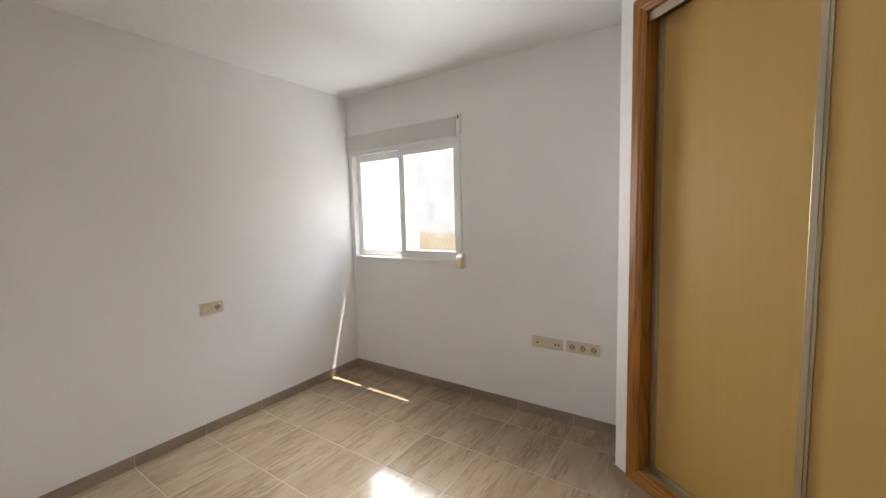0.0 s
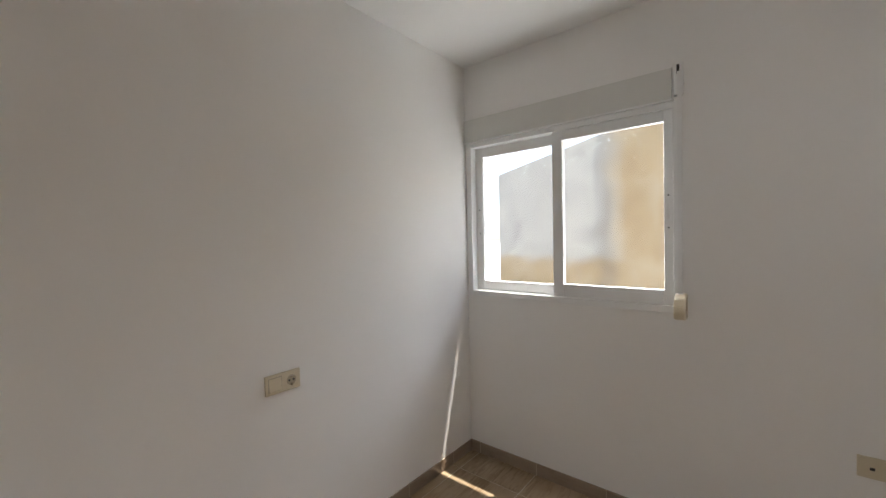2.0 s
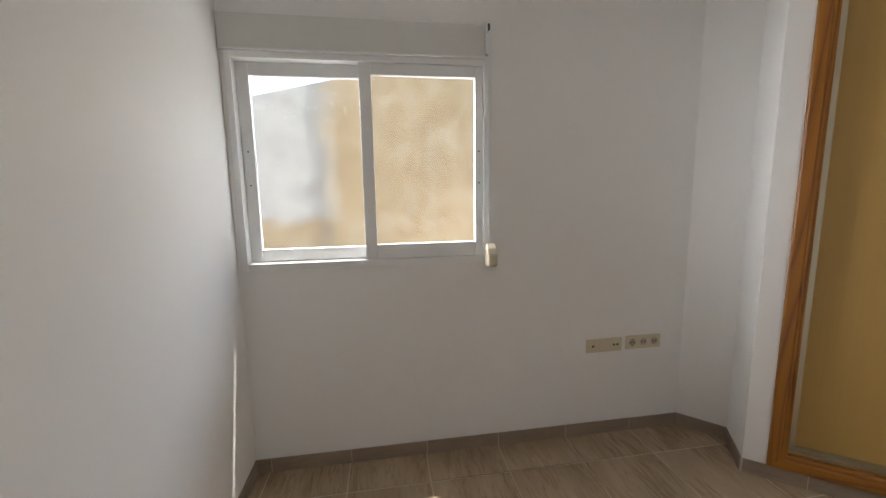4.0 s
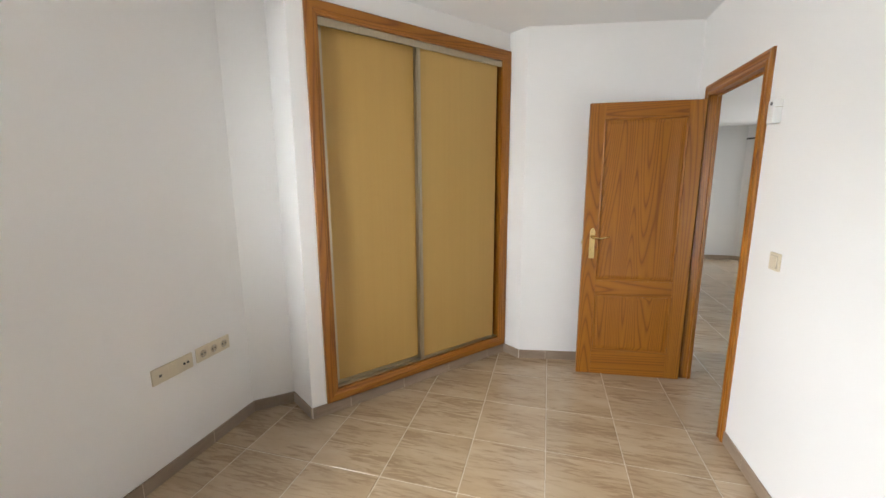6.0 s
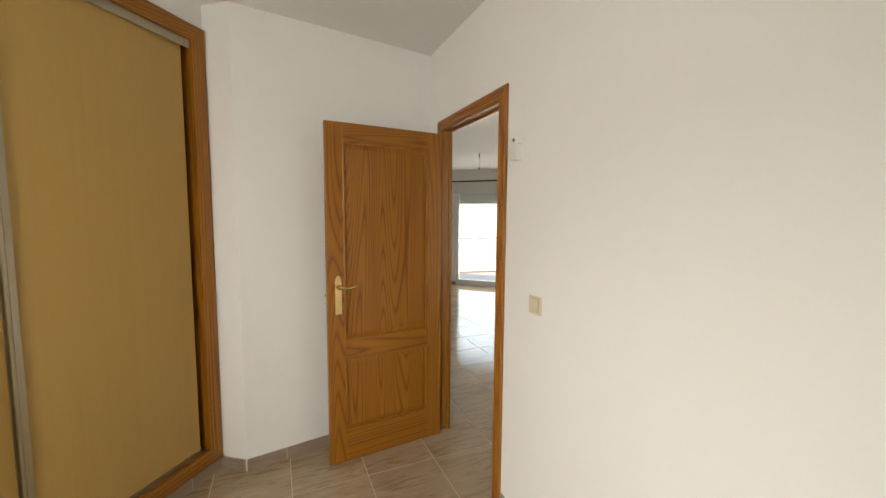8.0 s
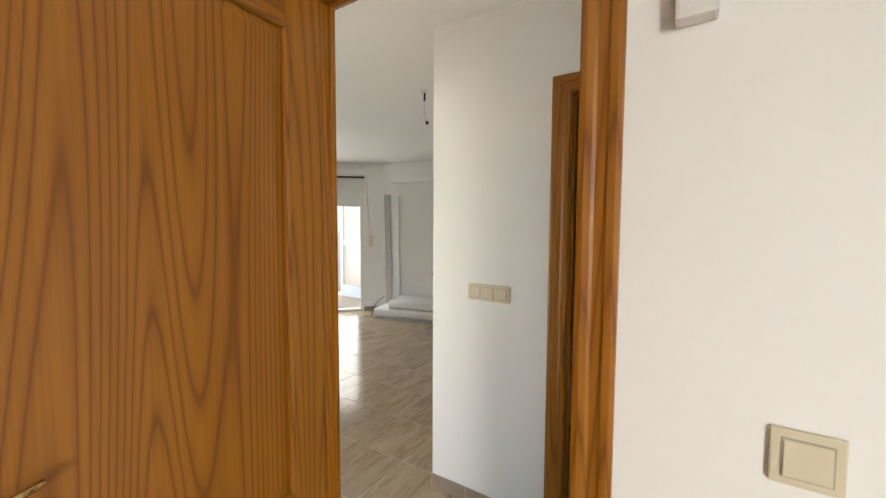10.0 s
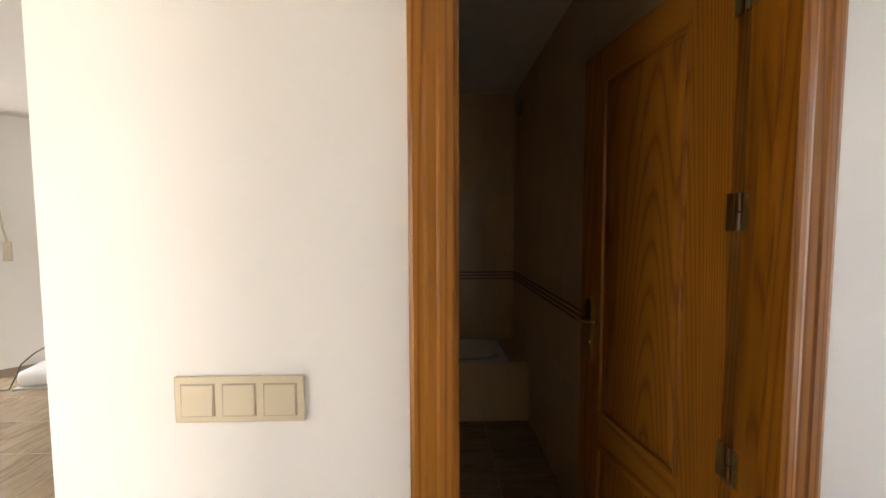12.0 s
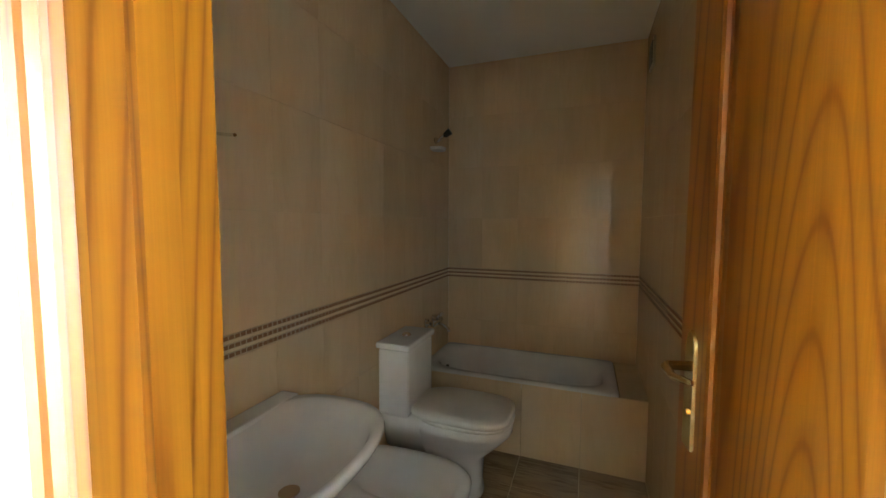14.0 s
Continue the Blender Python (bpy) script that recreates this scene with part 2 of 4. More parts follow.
# ---- building helpers ----
def box(bm, x0, x1, y0, y1, z0, z1, bevel=0.0):
    vs = [bm.verts.new((x, y, z)) for z in (z0, z1) for x, y in ((x0, y0), (x1, y0), (x1, y1), (x0, y1))]
    fs = [bm.faces.new([vs[i] for i in q]) for q in ((3, 2, 1, 0), (4, 5, 6, 7), (0, 1, 5, 4), (1, 2, 6, 5), (2, 3, 7, 6), (3, 0, 4, 7))]
    if bevel > 0:
        bmesh.ops.bevel(bm, geom=list({e for f in fs for e in f.edges}), offset=bevel, segments=2, affect="EDGES", profile=0.6)
    return bm


def boxes(*specs, bevel=0.0):
    bm = bmesh.new()
    for s in specs:
        box(bm, *s, bevel=bevel)
    return bm


def prism(bm, pts, z0, z1):
    """An upright prism over a closed plan outline, counter-clockwise."""
    lo = [bm.verts.new((x, y, z0)) for x, y in pts]
    hi = [bm.verts.new((x, y, z1)) for x, y in pts]
    bm.faces.new(lo[::-1])
    bm.faces.new(hi)
    for i in range(len(pts)):
        j = (i + 1) % len(pts)
        bm.faces.new((lo[i], lo[j], hi[j], hi[i]))
    return bm


def tube(bm, path, radius, sides=10, caps=True):
    """A round bar along a path; radius is a number or one for each point."""
    pts = [Vector(p) for p in path]
    rings = []
    for i, p in enumerate(pts):
        d = (pts[min(i + 1, len(pts) - 1)] - pts[max(i - 1, 0)]).normalized()
        u = d.orthogonal().normalized() if not rings else (last - last.dot(d) * d).normalized()
        last = u
        w = d.cross(u)
        r = radius[i] if isinstance(radius, (list, tuple)) else radius
        rings.append([bm.verts.new(p + r * (math.cos(a) * u + math.sin(a) * w)) for a in (2 * math.pi * k / sides for k in range(sides))])
    for a, b in zip(rings, rings[1:]):
        for k in range(sides):
            bm.faces.new((a[k], a[(k + 1) % sides], b[(k + 1) % sides], b[k]))
    if caps:
        bm.faces.new(rings[0][::-1])
        bm.faces.new(rings[-1])
    return bm


def lofted(bm, rings, cap_first=True, cap_last=True):
    """Skin over closed rings of equal count."""
    vs = [[bm.verts.new(p) for p in r] for r in rings]
    n = len(vs[0])
    for a, b in zip(vs, vs[1:]):
        for k in range(n):
            bm.faces.new((a[k], a[(k + 1) % n], b[(k + 1) % n], b[k]))
    if cap_first:
        bm.faces.new(vs[0][::-1])
    if cap_last:
        bm.faces.new(vs[-1])
    return bm


def mesh_of(name, bm, material, smooth=False):
    bmesh.ops.recalc_face_normals(bm, faces=bm.faces)
    me = bpy.data.meshes.new(name)
    bm.to_mesh(me)
    bm.free()
    me.materials.append(material)
    if smooth:
        for p in me.polygons:
            p.use_smooth = True
    return me


def part(name, bm, material, parent=None, label="", smooth=False, at=None):
    ob = new(name, mesh_of(name, bm, material, smooth))
    if parent is not None:
        ob.parent = parent
    if at is not None:
        ob.matrix_basis = at
    if label:
        tagged(ob, label)
    return ob


def thing(name, m, label, category, group="", kind=""):
    ob = new(name)
    ob.matrix_basis = m
    return tagged(ob, label, category, group, kind)


def structure(name, bm, material, label, category):
    return tagged(part(name, bm, material), label, category, kind="structure")


def along(p, q):
    """A frame whose x runs from p to q on the ground, and the length between them."""
    d = Vector((q[0] - p[0], q[1] - p[1]))
    return pose(p[0], p[1], 0, 0, 0, math.degrees(math.atan2(d.y, d.x))), d.length


# ---- structure ----
H, HB, HL = 2.625, 2.515, 2.46
P1, P2, P3 = (2.468, 0.0), (2.639, -0.190), (2.490, -0.430)
PW, P4, PC = (3.812, -1.490), (3.709, -1.633), (3.920, -2.862)
YD, YH, YB, YBI = -2.862, -2.915, -3.842, -3.946
BX0, BX1, BY = 2.598, 3.910, -6.442
WT = 0.2354

structure("wall_window", boxes((-0.12, 0.018, 0, 0.105, -0.05, 2.8), (-0.12, 0.018, 0.105, WT, -0.05, 1.05), (1.262, 4.6, 0, WT, -0.05, 2.8), (0.018, 1.262, 0, WT, -0.05, 1.082), (0.018, 1.262, 0, WT, 2.10, 2.8)),
          WALL, "smooth white painted wall with the window", "wall")
structure("wall_plain", boxes((-0.12, 0, YH, 0, -0.05, 2.8)), WALL, "smooth white painted side wall", "wall")
wm, WLEN = along(P3, PW)
pin = wm @ Vector((0.09, 0, 0))
pin2 = wm @ Vector((0.09, 0.40, 0))
structure("wall_pier", prism(bmesh.new(), [P1, P2, P3, (pin.x, pin.y), (pin2.x, pin2.y), (2.95, 0.0)], -0.05, 2.75), WALL, "short folded white wall beside the wardrobe", "wall")
# slanting wall that holds the wardrobe, with its opening
sl = bmesh.new()
for s in ((0.091, 0.150, 0, 0.08, -0.05, 2.75), (WLEN - 0.056, WLEN + 0.01, 0, 0.08, -0.05, 2.75), (0.150, WLEN - 0.056, 0, 0.08, -0.05, 0.12), (0.150, WLEN - 0.056, 0, 0.08, 2.44, 2.75)):
    box(sl, *s)
wall_slant = structure("wall_slanting", sl, WALL, "slanting white wall round the built-in wardrobe", "wall")
wall_slant.matrix_basis = wm
structure("wall_end", prism(bmesh.new(), [P4, PC, (4.06, YD), (4.06, -1.40), PW], -0.05, 2.75), WALL, "white end wall behind the open door", "wall")
# unseen closing wall, added behind the wardrobe to keep outside light out
structure("wall_outer", boxes((4.50, 4.6, -1.39, 0, -0.05, 2.8), (4.0, 4.6, -1.49, -1.39, -0.05, 2.8)), WALL, "unseen plain white wall added to keep light out", "wall")
DI0, DI1, DTOP = 2.972, 3.676, 2.060
DX0, DX1, DZ = DI0 - 0.025, DI1 + 0.025, DTOP + 0.025
# x 4.10 to 5.10 is an added, unseen opening that lights the hall
structure("wall_hall", boxes((-0.12, DX0, YH, YD, -0.05, 2.8), (DX1, 4.10, YH, YD, -0.05, 2.8), (5.10, 9.1, YH, YD, -0.05, 2.8), (4.10, 5.10, YH, YD, 2.1, 2.8), (4.10, 5.10, YH, YD, -0.05, 0.0), (DX0, DX1, YH, YD, DZ, 2.8)), WALL, "white wall with the bedroom doorway", "wall")
BI0, BI1, BTOP = 2.650, 3.250, 2.017
QX0, QX1, QZ = BI0 - 0.025, BI1 + 0.025, BTOP + 0.025
structure("wall_bath_front", boxes((1.4, QX0, YBI, YB, -0.05, 2.7), (QX1, 3.958, YBI, YB, -0.05, 2.7), (QX0, QX1, YBI, YB, QZ, 2.7)), WALL, "white hall wall with the bathroom doorway", "wall")
structure("wall_bath_side", boxes((BX1 + 0.01, 3.958, -8.0, YBI, -0.05, 2.7)), WALL, "white partition between bathroom and living room", "wall")
structure("wall_bath_far", boxes((BX0 - 0.12, BX1 + 0.01, BY - 0.12, BY - 0.01, -0.05, 2.7)), WALL, "wall behind the bathtub", "wall")
structure("wall_bath_hinge", boxes((BX0 - 0.12, BX0 - 0.01, BY - 0.12, YBI, -0.05, 2.7)), WALL, "bathroom side wall by the door", "wall")
# unseen end wall, opened for an added window that lights the hall
structure("wall_hall_end", boxes((1.4, 1.5, YB, -3.72, -0.05, 2.7), (1.4, 1.5, -3.12, YH, -0.05, 2.7), (1.4, 1.5, -3.72, -3.12, -0.05, 0.4), (1.4, 1.5, -3.72, -3.12, 2.1, 2.7)), WALL, "white end of the hall with an added window opening", "wall")
LA, LB, LF = (7.15, -7.05), (8.95, -5.25), (4.018, -7.89)
fm, FLEN = along(LF, LA)
lf = structure("wall_living_far", boxes((-0.2, FLEN + 0.15, -0.12, 0, -0.05, 2.7)), WALL, "white living room wall", "wall")
lf.matrix_basis = fm
structure("wall_living_side", boxes((8.95, 9.07, -5.4, YH, -0.05, 2.7)), WALL, "white living room side wall", "wall")
lm, LLEN = along(LA, LB)
G0, G1, GZ = 0.335, 2.40, 2.18
lv = structure("wall_living_window", boxes((-0.06, G0, -0.24, 0, -0.05, 2.7), (G1, LLEN + 0.1, -0.24, 0, -0.05, 2.7), (G0, G1, -0.24, 0, GZ, 2.7)), WALL, "slanting white wall with the terrace doors", "wall")
lv.matrix_basis = lm

structure("ceiling_bedroom", boxes((-0.12, 4.6, YD - 0.04, WT, H, H + 0.14)), CEIL, "matt white bedroom ceiling", "ceiling")
structure("ceiling_bath", boxes((BX0 - 0.12, BX1 + 0.05, BY - 0.12, YBI + 0.06, HB, HB + 0.1)), CEIL, "matt white bathroom ceiling", "ceiling")
structure("ceiling_living", boxes((1.4, 9.1, -8.2, YD - 0.045, HL + 0.17, HL + 0.25), (3.96, 9.1, -8.2, YD - 0.045, HL, HL + 0.168), (1.4, 3.959, YBI + 0.07, YD - 0.045, HL, HL + 0.168)), CEIL, "matt white hall and living room ceiling", "ceiling")
floor = structure("floor", boxes((-0.12, 9.1, -8.0, WT, -0.12, -0.0018)), GROUT, "floor of beige marbled ceramic tiles with pale joints", "floor")

# unseen slab, added to stop sun falling through the added hall panel
structure("sun_block_slab", boxes((4.062, 5.6, YD + 0.001, -1.492, 2.2, 2.3)), WEATHER, "unseen white slab added to keep sun off the panel", "roof")

# outside the bedroom window
structure("ground", boxes((-400, 400, -400, 400, -3.3, -3.2)), WEATHER, "pale dusty ground below", "ground")
bm = prism(bmesh.new(), [(-1.75, 0), (9, 0), (9, 0.4), (-1.75, 0.4)], 0, 4.0)
for v in bm.verts:
    v.co.z = 2.49 + 0.225 * (v.co.x + 1.75) if v.co.z > 1 else -3.2
nb = part("neighbour_wall", bm, RENDER, None, "", at=pose(0, 3.35, 0))
tagged(nb, "old stained ochre rendered wall across the alley", "wall", kind="structure")
structure("neighbour_roof", boxes((-60, -1.9, 4.4, 70, -0.5, -0.2)), WEATHER, "sunlit whitewashed flat roof next door", "roof")
# unseen alley floor, added to bounce daylight up through the window
structure("alley_paving", boxes((-30, 9, WT, 3.35, -0.6, -0.5)), CARD, "unseen pale grey alley slab added to bounce light up", "pavement")


# ---- doors ----
def panel_part(name, parent, x0, x1, z0, z1, material, thick, raise_by):
    """A door panel with sloping raised field on both faces."""
    bm = bmesh.new()
    for s in (1, -1):
        y0, y1 = s * (thick / 2 - 0.010), s * (thick / 2 - 0.010 + raise_by)
        i = 0.035
        a = [bm.verts.new(p) for p in ((x0, y0, z0), (x1, y0, z0), (x1, y0, z1), (x0, y0, z1))]
        b = [bm.verts.new(p) for p in ((x0 + i, y1, z0 + i), (x1 - i, y1, z0 + i), (x1 - i, y1, z1 - i), (x0 + i, y1, z1 - i))]
        for k in range(4):
            bm.faces.new((a[k], a[(k + 1) % 4], b[(k + 1) % 4], b[k]))
        bm.faces.new(b)
    return part(name, bm, material, parent)


def beads(parent, x0, x1, z0, z1, thick):
    """Quarter-round beads that frame a panel on both faces."""
    for s in (1, -1):
        y = s * (thick / 2 - 0.003)
        for nm, p, q, mat in (("bead", (x0, y, z0), (x1, y, z0), PINE_H), ("bead", (x0, y, z1), (x1, y, z1), PINE_H), ("bead", (x0, y, z0), (x0, y, z1), PINE_V), ("bead", (x1, y, z0), (x1, y, z1), PINE_V)):
            part(nm, tube(bmesh.new(), [p, q], 0.009, 8), mat, parent)


def lever_handle(parent, x, z, side, toward):
    """A long brass backplate with a curved lever; toward is the way along x that the lever points."""
    y = side * 0.0175
    bm = bmesh.new()
    prof = [(-0.019, -0.115), (0.019, -0.115), (0.019, 0.085), (0.013, 0.105), (0.0, 0.116), (-0.013, 0.105), (-0.019, 0.085)]
    fr = [(x + a, y + side * 0.007, z + b) for a, b in prof]
    bk = [(x + a * 1.08, y - side * 0.001, z + b * 1.01) for a, b in prof]
    lofted(bm, [bk, fr])
    plate = part("backplate", bm, BRASS, parent, "polished brass backplate")
    z1 = z + 0.045
    part("lever", tube(bmesh.new(), [(x, y, z1), (x, y + side * 0.045, z1), (x + toward * 0.012, y + side * 0.052, z1), (x + toward * 0.05, y + side * 0.052, z1 - 0.004), (x + toward * 0.085, y + side * 0.05, z1 + 0.004), (x + toward * 0.115, y + side * 0.047, z1 + 0.010)],
                       [0.010, 0.009, 0.009, 0.0075, 0.0065, 0.005], 10), BRASS, plate, "curved brass lever", True)
    part("key_collar", tube(bmesh.new(), [(x, y, z - 0.045), (x, y + side * 0.011, z - 0.045)], 0.008, 12), BRASS, plate)


def door_leaf(name, m, width, height, label, hand_x, toward, split=0.70, st=0.105):
    """A panelled pine leaf: x from the hinge, y through it, z up."""
    d = thing(name, m, label, "door")
    th = 0.036
    for x0, x1 in ((0, st), (width - st, width)):
        part("stile", boxes((x0, x1, -th / 2, th / 2, 0, height), bevel=0.002), PINE_V, d)
    zs = [(0, 0.20), (split - 0.06, split + 0.06), (height - 0.11, height)]
    for z0, z1 in zs:
        part("rail", boxes((st, width - st, -th / 2 + 0.0004, th / 2 - 0.0004, z0, z1)), PINE_H, d)
    for (a, b), (c, e) in zip(zs, zs[1:]):
        panel_part("panel", d, st, width - st, b, c, PINE_V, th, 0.007)
        beads(d, st, width - st, b, c, th)
    lever_handle(d, hand_x, 1.035, 1, toward)
    lever_handle(d, hand_x, 1.035, -1, toward)
    part("latch", boxes((width - 0.002, width + 0.004, -0.010, 0.010, 0.99, 1.06), (width, width + 0.011, -0.006, 0.006, 1.03, 1.045)), BRASS, d)
    return d


def door_frame(name, x0, x1, top, y0, y1, case, label, both=True, relief=1.0):
    """Lining through the wall with moulded casings on both faces; x0..x1 is the clear width."""
    d = tagged(new(name), label, "door frame", kind="structure")
    j = 0.025
    for nm, s, mat in (("jamb", (x0 - j, x0, y0, y1, 0, top), PINE_Y), ("jamb", (x1, x1 + j, y0, y1, 0, top), PINE_Y), ("head", (x0 - j, x1 + j, y0, y1, top, top + j), PINE_H)):
        part(nm, boxes(s), mat, d)
    for yy, s in ((y1, 1), (y0, -1)) if both else ((y1, 1),):
        prof = [(0.0, 0.0), (0.0, 0.011), (0.012, 0.016), (0.024, 0.014), (0.030, 0.0105), (0.046, 0.0135), (0.052, 0.018), (case - 0.008, 0.018), (case, 0.012), (case, 0.0)]
        prof = [(u, w * relief) for u, w in prof]
        for side in (0, 1):
            bm = bmesh.new()
            lo, hi = [], []
            for u, w in prof:
                x = x0 - u if side == 0 else x1 + u
                lo.append((x, yy + s * w, 0.0))
                hi.append((x, yy + s * w, top + u))
            lofted(bm, [lo, hi])
            part("casing", bm, PINE_V, d)
        bm = bmesh.new()
        lofted(bm, [[(x0 - u, yy + s * w, top + u) for u, w in prof], [(x1 + u, yy + s * w, top + u) for u, w in prof]])
        part("casing_head", bm, PINE_H, d)
    return d


def hinge(parent, x, y, z, plate_y):
    """A steel butt hinge: two leaves and a knuckle in two halves."""
    h = part("hinge", boxes((x - 0.002, x + 0.001, y, y + plate_y, z - 0.040, z + 0.040), bevel=0.0008), BRASS, parent, "worn brass butt hinge")
    part("hinge_leaf", boxes((x - 0.007, x - 0.002, y - 0.048, y - 0.030, z - 0.040, z + 0.040), bevel=0.0008), BRASS, h)
    part("knuckle", tube(bmesh.new(), [(x - 0.005, y - 0.013, z - 0.040), (x - 0.005, y - 0.013, z - 0.002)], 0.006, 10), STEEL, h, "bright steel knuckle")
    part("knuckle", tube(bmesh.new(), [(x - 0.005, y - 0.013, z + 0.002), (x - 0.005, y - 0.013, z + 0.040)], 0.006, 10), STEEL, h)
    for k in (-0.032, -0.011, 0.011, 0.032):
        part("screw", tube(bmesh.new(), [(x, y + 0.007, z + k), (x + 0.0022, y + 0.007, z + k)], 0.003, 8), STEEL, h)


fr1 = door_frame("door_1_frame", DI0, DI1, DTOP, YH, YD, 0.072, "honey pine bedroom door frame with moulded casing")
part("stop", boxes((DI0, DI0 + 0.012, YH + 0.006, YD - 0.038, 0, DTOP - 0.012), (DI1 - 0.012, DI1, YH + 0.006, YD - 0.038, 0, DTOP - 0.012), (DI0, DI1, YH + 0.006, YD - 0.038, DTOP - 0.012, DTOP)), PINE_Y, fr1)
hx, hy, ex, ey = 3.652, -2.830, 3.585, -2.088
lw = math.hypot(ex - hx, ey - hy)
door_leaf("door_leaf", pose(hx, hy, 0.003, 0, 0, math.degrees(math.atan2(ey - hy, ex - hx))), lw, 2.028, "honey pine panelled bedroom door standing open", lw - 0.062, -1)
fr2 = door_frame("door_2_frame", BI0, BI1, BTOP, YBI, YB, 0.078, "honey pine bathroom door frame with moulded casing", False, 0.55)
part("stop", boxes((BI0, BI0 + 0.012, YBI + 0.045, YB - 0.03, 0, BTOP - 0.012), (BI1 - 0.012, BI1, YBI + 0.045, YB - 0.03, 0, BTOP - 0.012), (BI0, BI1, YBI + 0.045, YB - 0.03, BTOP - 0.012, BTOP)), PINE_Y, fr2)
b0, b1 = Vector((2.6255, -3.992)), Vector((2.7145, -4.588))
bd = b1 - b0
door_leaf("door_leaf", pose(b0.x, b0.y, 0.008, 0, 0, math.degrees(math.atan2(bd.y, bd.x))), bd.length, 2.0, "honey pine panelled bathroom door standing open inwards", bd.length - 0.06, -1, 0.70, 0.128)
for z in (0.28, 0.899, 1.445, 1.892):
    hinge(fr2, BI0 + 0.002, YBI + 0.001, z, 0.016)

# ---- wardrobe ----
wd = thing("wardrobe", wm, "built-in wardrobe with two beech sliding doors and pine casing", "wardrobe")
W0, W1, WZ0, WZ1 = 0.096, WLEN - 0.002, 0.078, 2.489
cw = 0.075
prof = [(0.0, 0.0), (0.0, 0.018), (0.006, 0.022), (0.045, 0.022), (0.052, 0.017), (0.060, 0.017), (0.068, 0.011), (cw, 0.010), (cw, 0.0)]
for nm, ends, mat in (("casing", ((W0, WZ0, 1, 1), (W0, WZ1, 1, -1)), PINE_V), ("casing", ((W1, WZ0, -1, 1), (W1, WZ1, -1, -1)), PINE_V), ("casing_head", ((W0, WZ1, 1, -1), (W1, WZ1, -1, -1)), PINE_H), ("casing_sill", ((W0, WZ0, 1, 1), (W1, WZ0, -1, 1)), PINE_H)):
    bm = bmesh.new()
    lofted(bm, [[(x + sx * u, -w, z + sz * u) for u, w in prof] for x, z, sx, sz in ends])
    part(nm, bm, mat, wd)
I0, I1, Z0, Z1 = W0 + cw, W1 - cw, WZ0 + cw, WZ1 - cw
for piece in ((I0 - 0.02, I0, 0.002, 0.11, Z0, Z1), (I1, I1 + 0.02, 0.002, 0.11, Z0, Z1), (I0 - 0.02, I1 + 0.02, 0.002, 0.11, Z0 - 0.02, Z0), (I0 - 0.02, I1 + 0.02, 0.002, 0.11, Z1, Z1 + 0.02)):
    part("lining", boxes(piece), PINE_Y, wd)
part("back_board", boxes((I0 - 0.02, I1 + 0.02, 0.112, 0.13, Z0 - 0.02, Z1 + 0.02)), BEECH, wd)
part("top_track", boxes((I0, I1, 0.004, 0.010, Z1 - 0.045, Z1 - 0.001), (I0, I1, 0.010, 0.10, Z1 - 0.012, Z1 - 0.001)), ALU, wd, "champagne aluminium top track")
part("bottom_track", boxes((I0, I1, 0.012, 0.10, Z0 + 0.001, Z0 + 0.006), (I0, I1, 0.012, 0.015, Z0 + 0.006, Z0 + 0.014), (I0, I1, 0.055, 0.058, Z0 + 0.006, Z0 + 0.014)), ALU, wd, "champagne aluminium bottom track")
mid = I0 + 0.69
for x0, x1, y, edges in ((I0 + 0.004, mid + 0.01, 0.062, 2), (mid - 0.03, I1 - 0.026, 0.022, 1)):
    sd = part("sliding_door", boxes((x0 + 0.012, x1 - 0.012, y, y + 0.016, Z0 + 0.016, Z1 - 0.030)), BEECH, wd, "pale beech veneered sliding door")
    for a, b in ((x0, x0 + 0.034), (x1 - 0.034, x1))[:edges]:
        bm = boxes((a, b, y - 0.008, y - 0.0005, Z0 + 0.014, Z1 - 0.028), bevel=0.002)
        box(bm, a + 0.010, b - 0.010, y - 0.012, y - 0.008, Z0 + 0.014, Z1 - 0.028)
        part("edge_profile", bm, ALU, sd, "ribbed champagne aluminium edge")
    part("edge_profile", boxes((x0 + 0.035, x1 - 0.035, y - 0.006, y - 0.0005, Z0 + 0.014, Z0 + 0.024)), ALU, sd)

# ---- bedroom window ----
win = tagged(new("window_1"), "white aluminium sliding window with two panes", "window", kind="structure")
FX0, FX1, FZ0, FZ1 = 0.018, 1.262, 1.082, 2.105
part("window_frame", boxes((FX0, FX0 + 0.032, -0.010, 0.100, FZ0, FZ1), (FX1 - 0.030, FX1, -0.010, 0.100, FZ0, FZ1), (FX0 + 0.032, FX1 - 0.030, -0.010, 0.100, FZ0, FZ0 + 0.036), (FX0 + 0.032, FX1 - 0.030, -0.010, 0.100, FZ1 - 0.030, FZ1), bevel=0.003), LACQ, win)
part("window_sill", boxes((0.020, 1.258, 0.103, WT + 0.05, 1.050, 1.098)), WEATHER, win, "white outer stone sill")


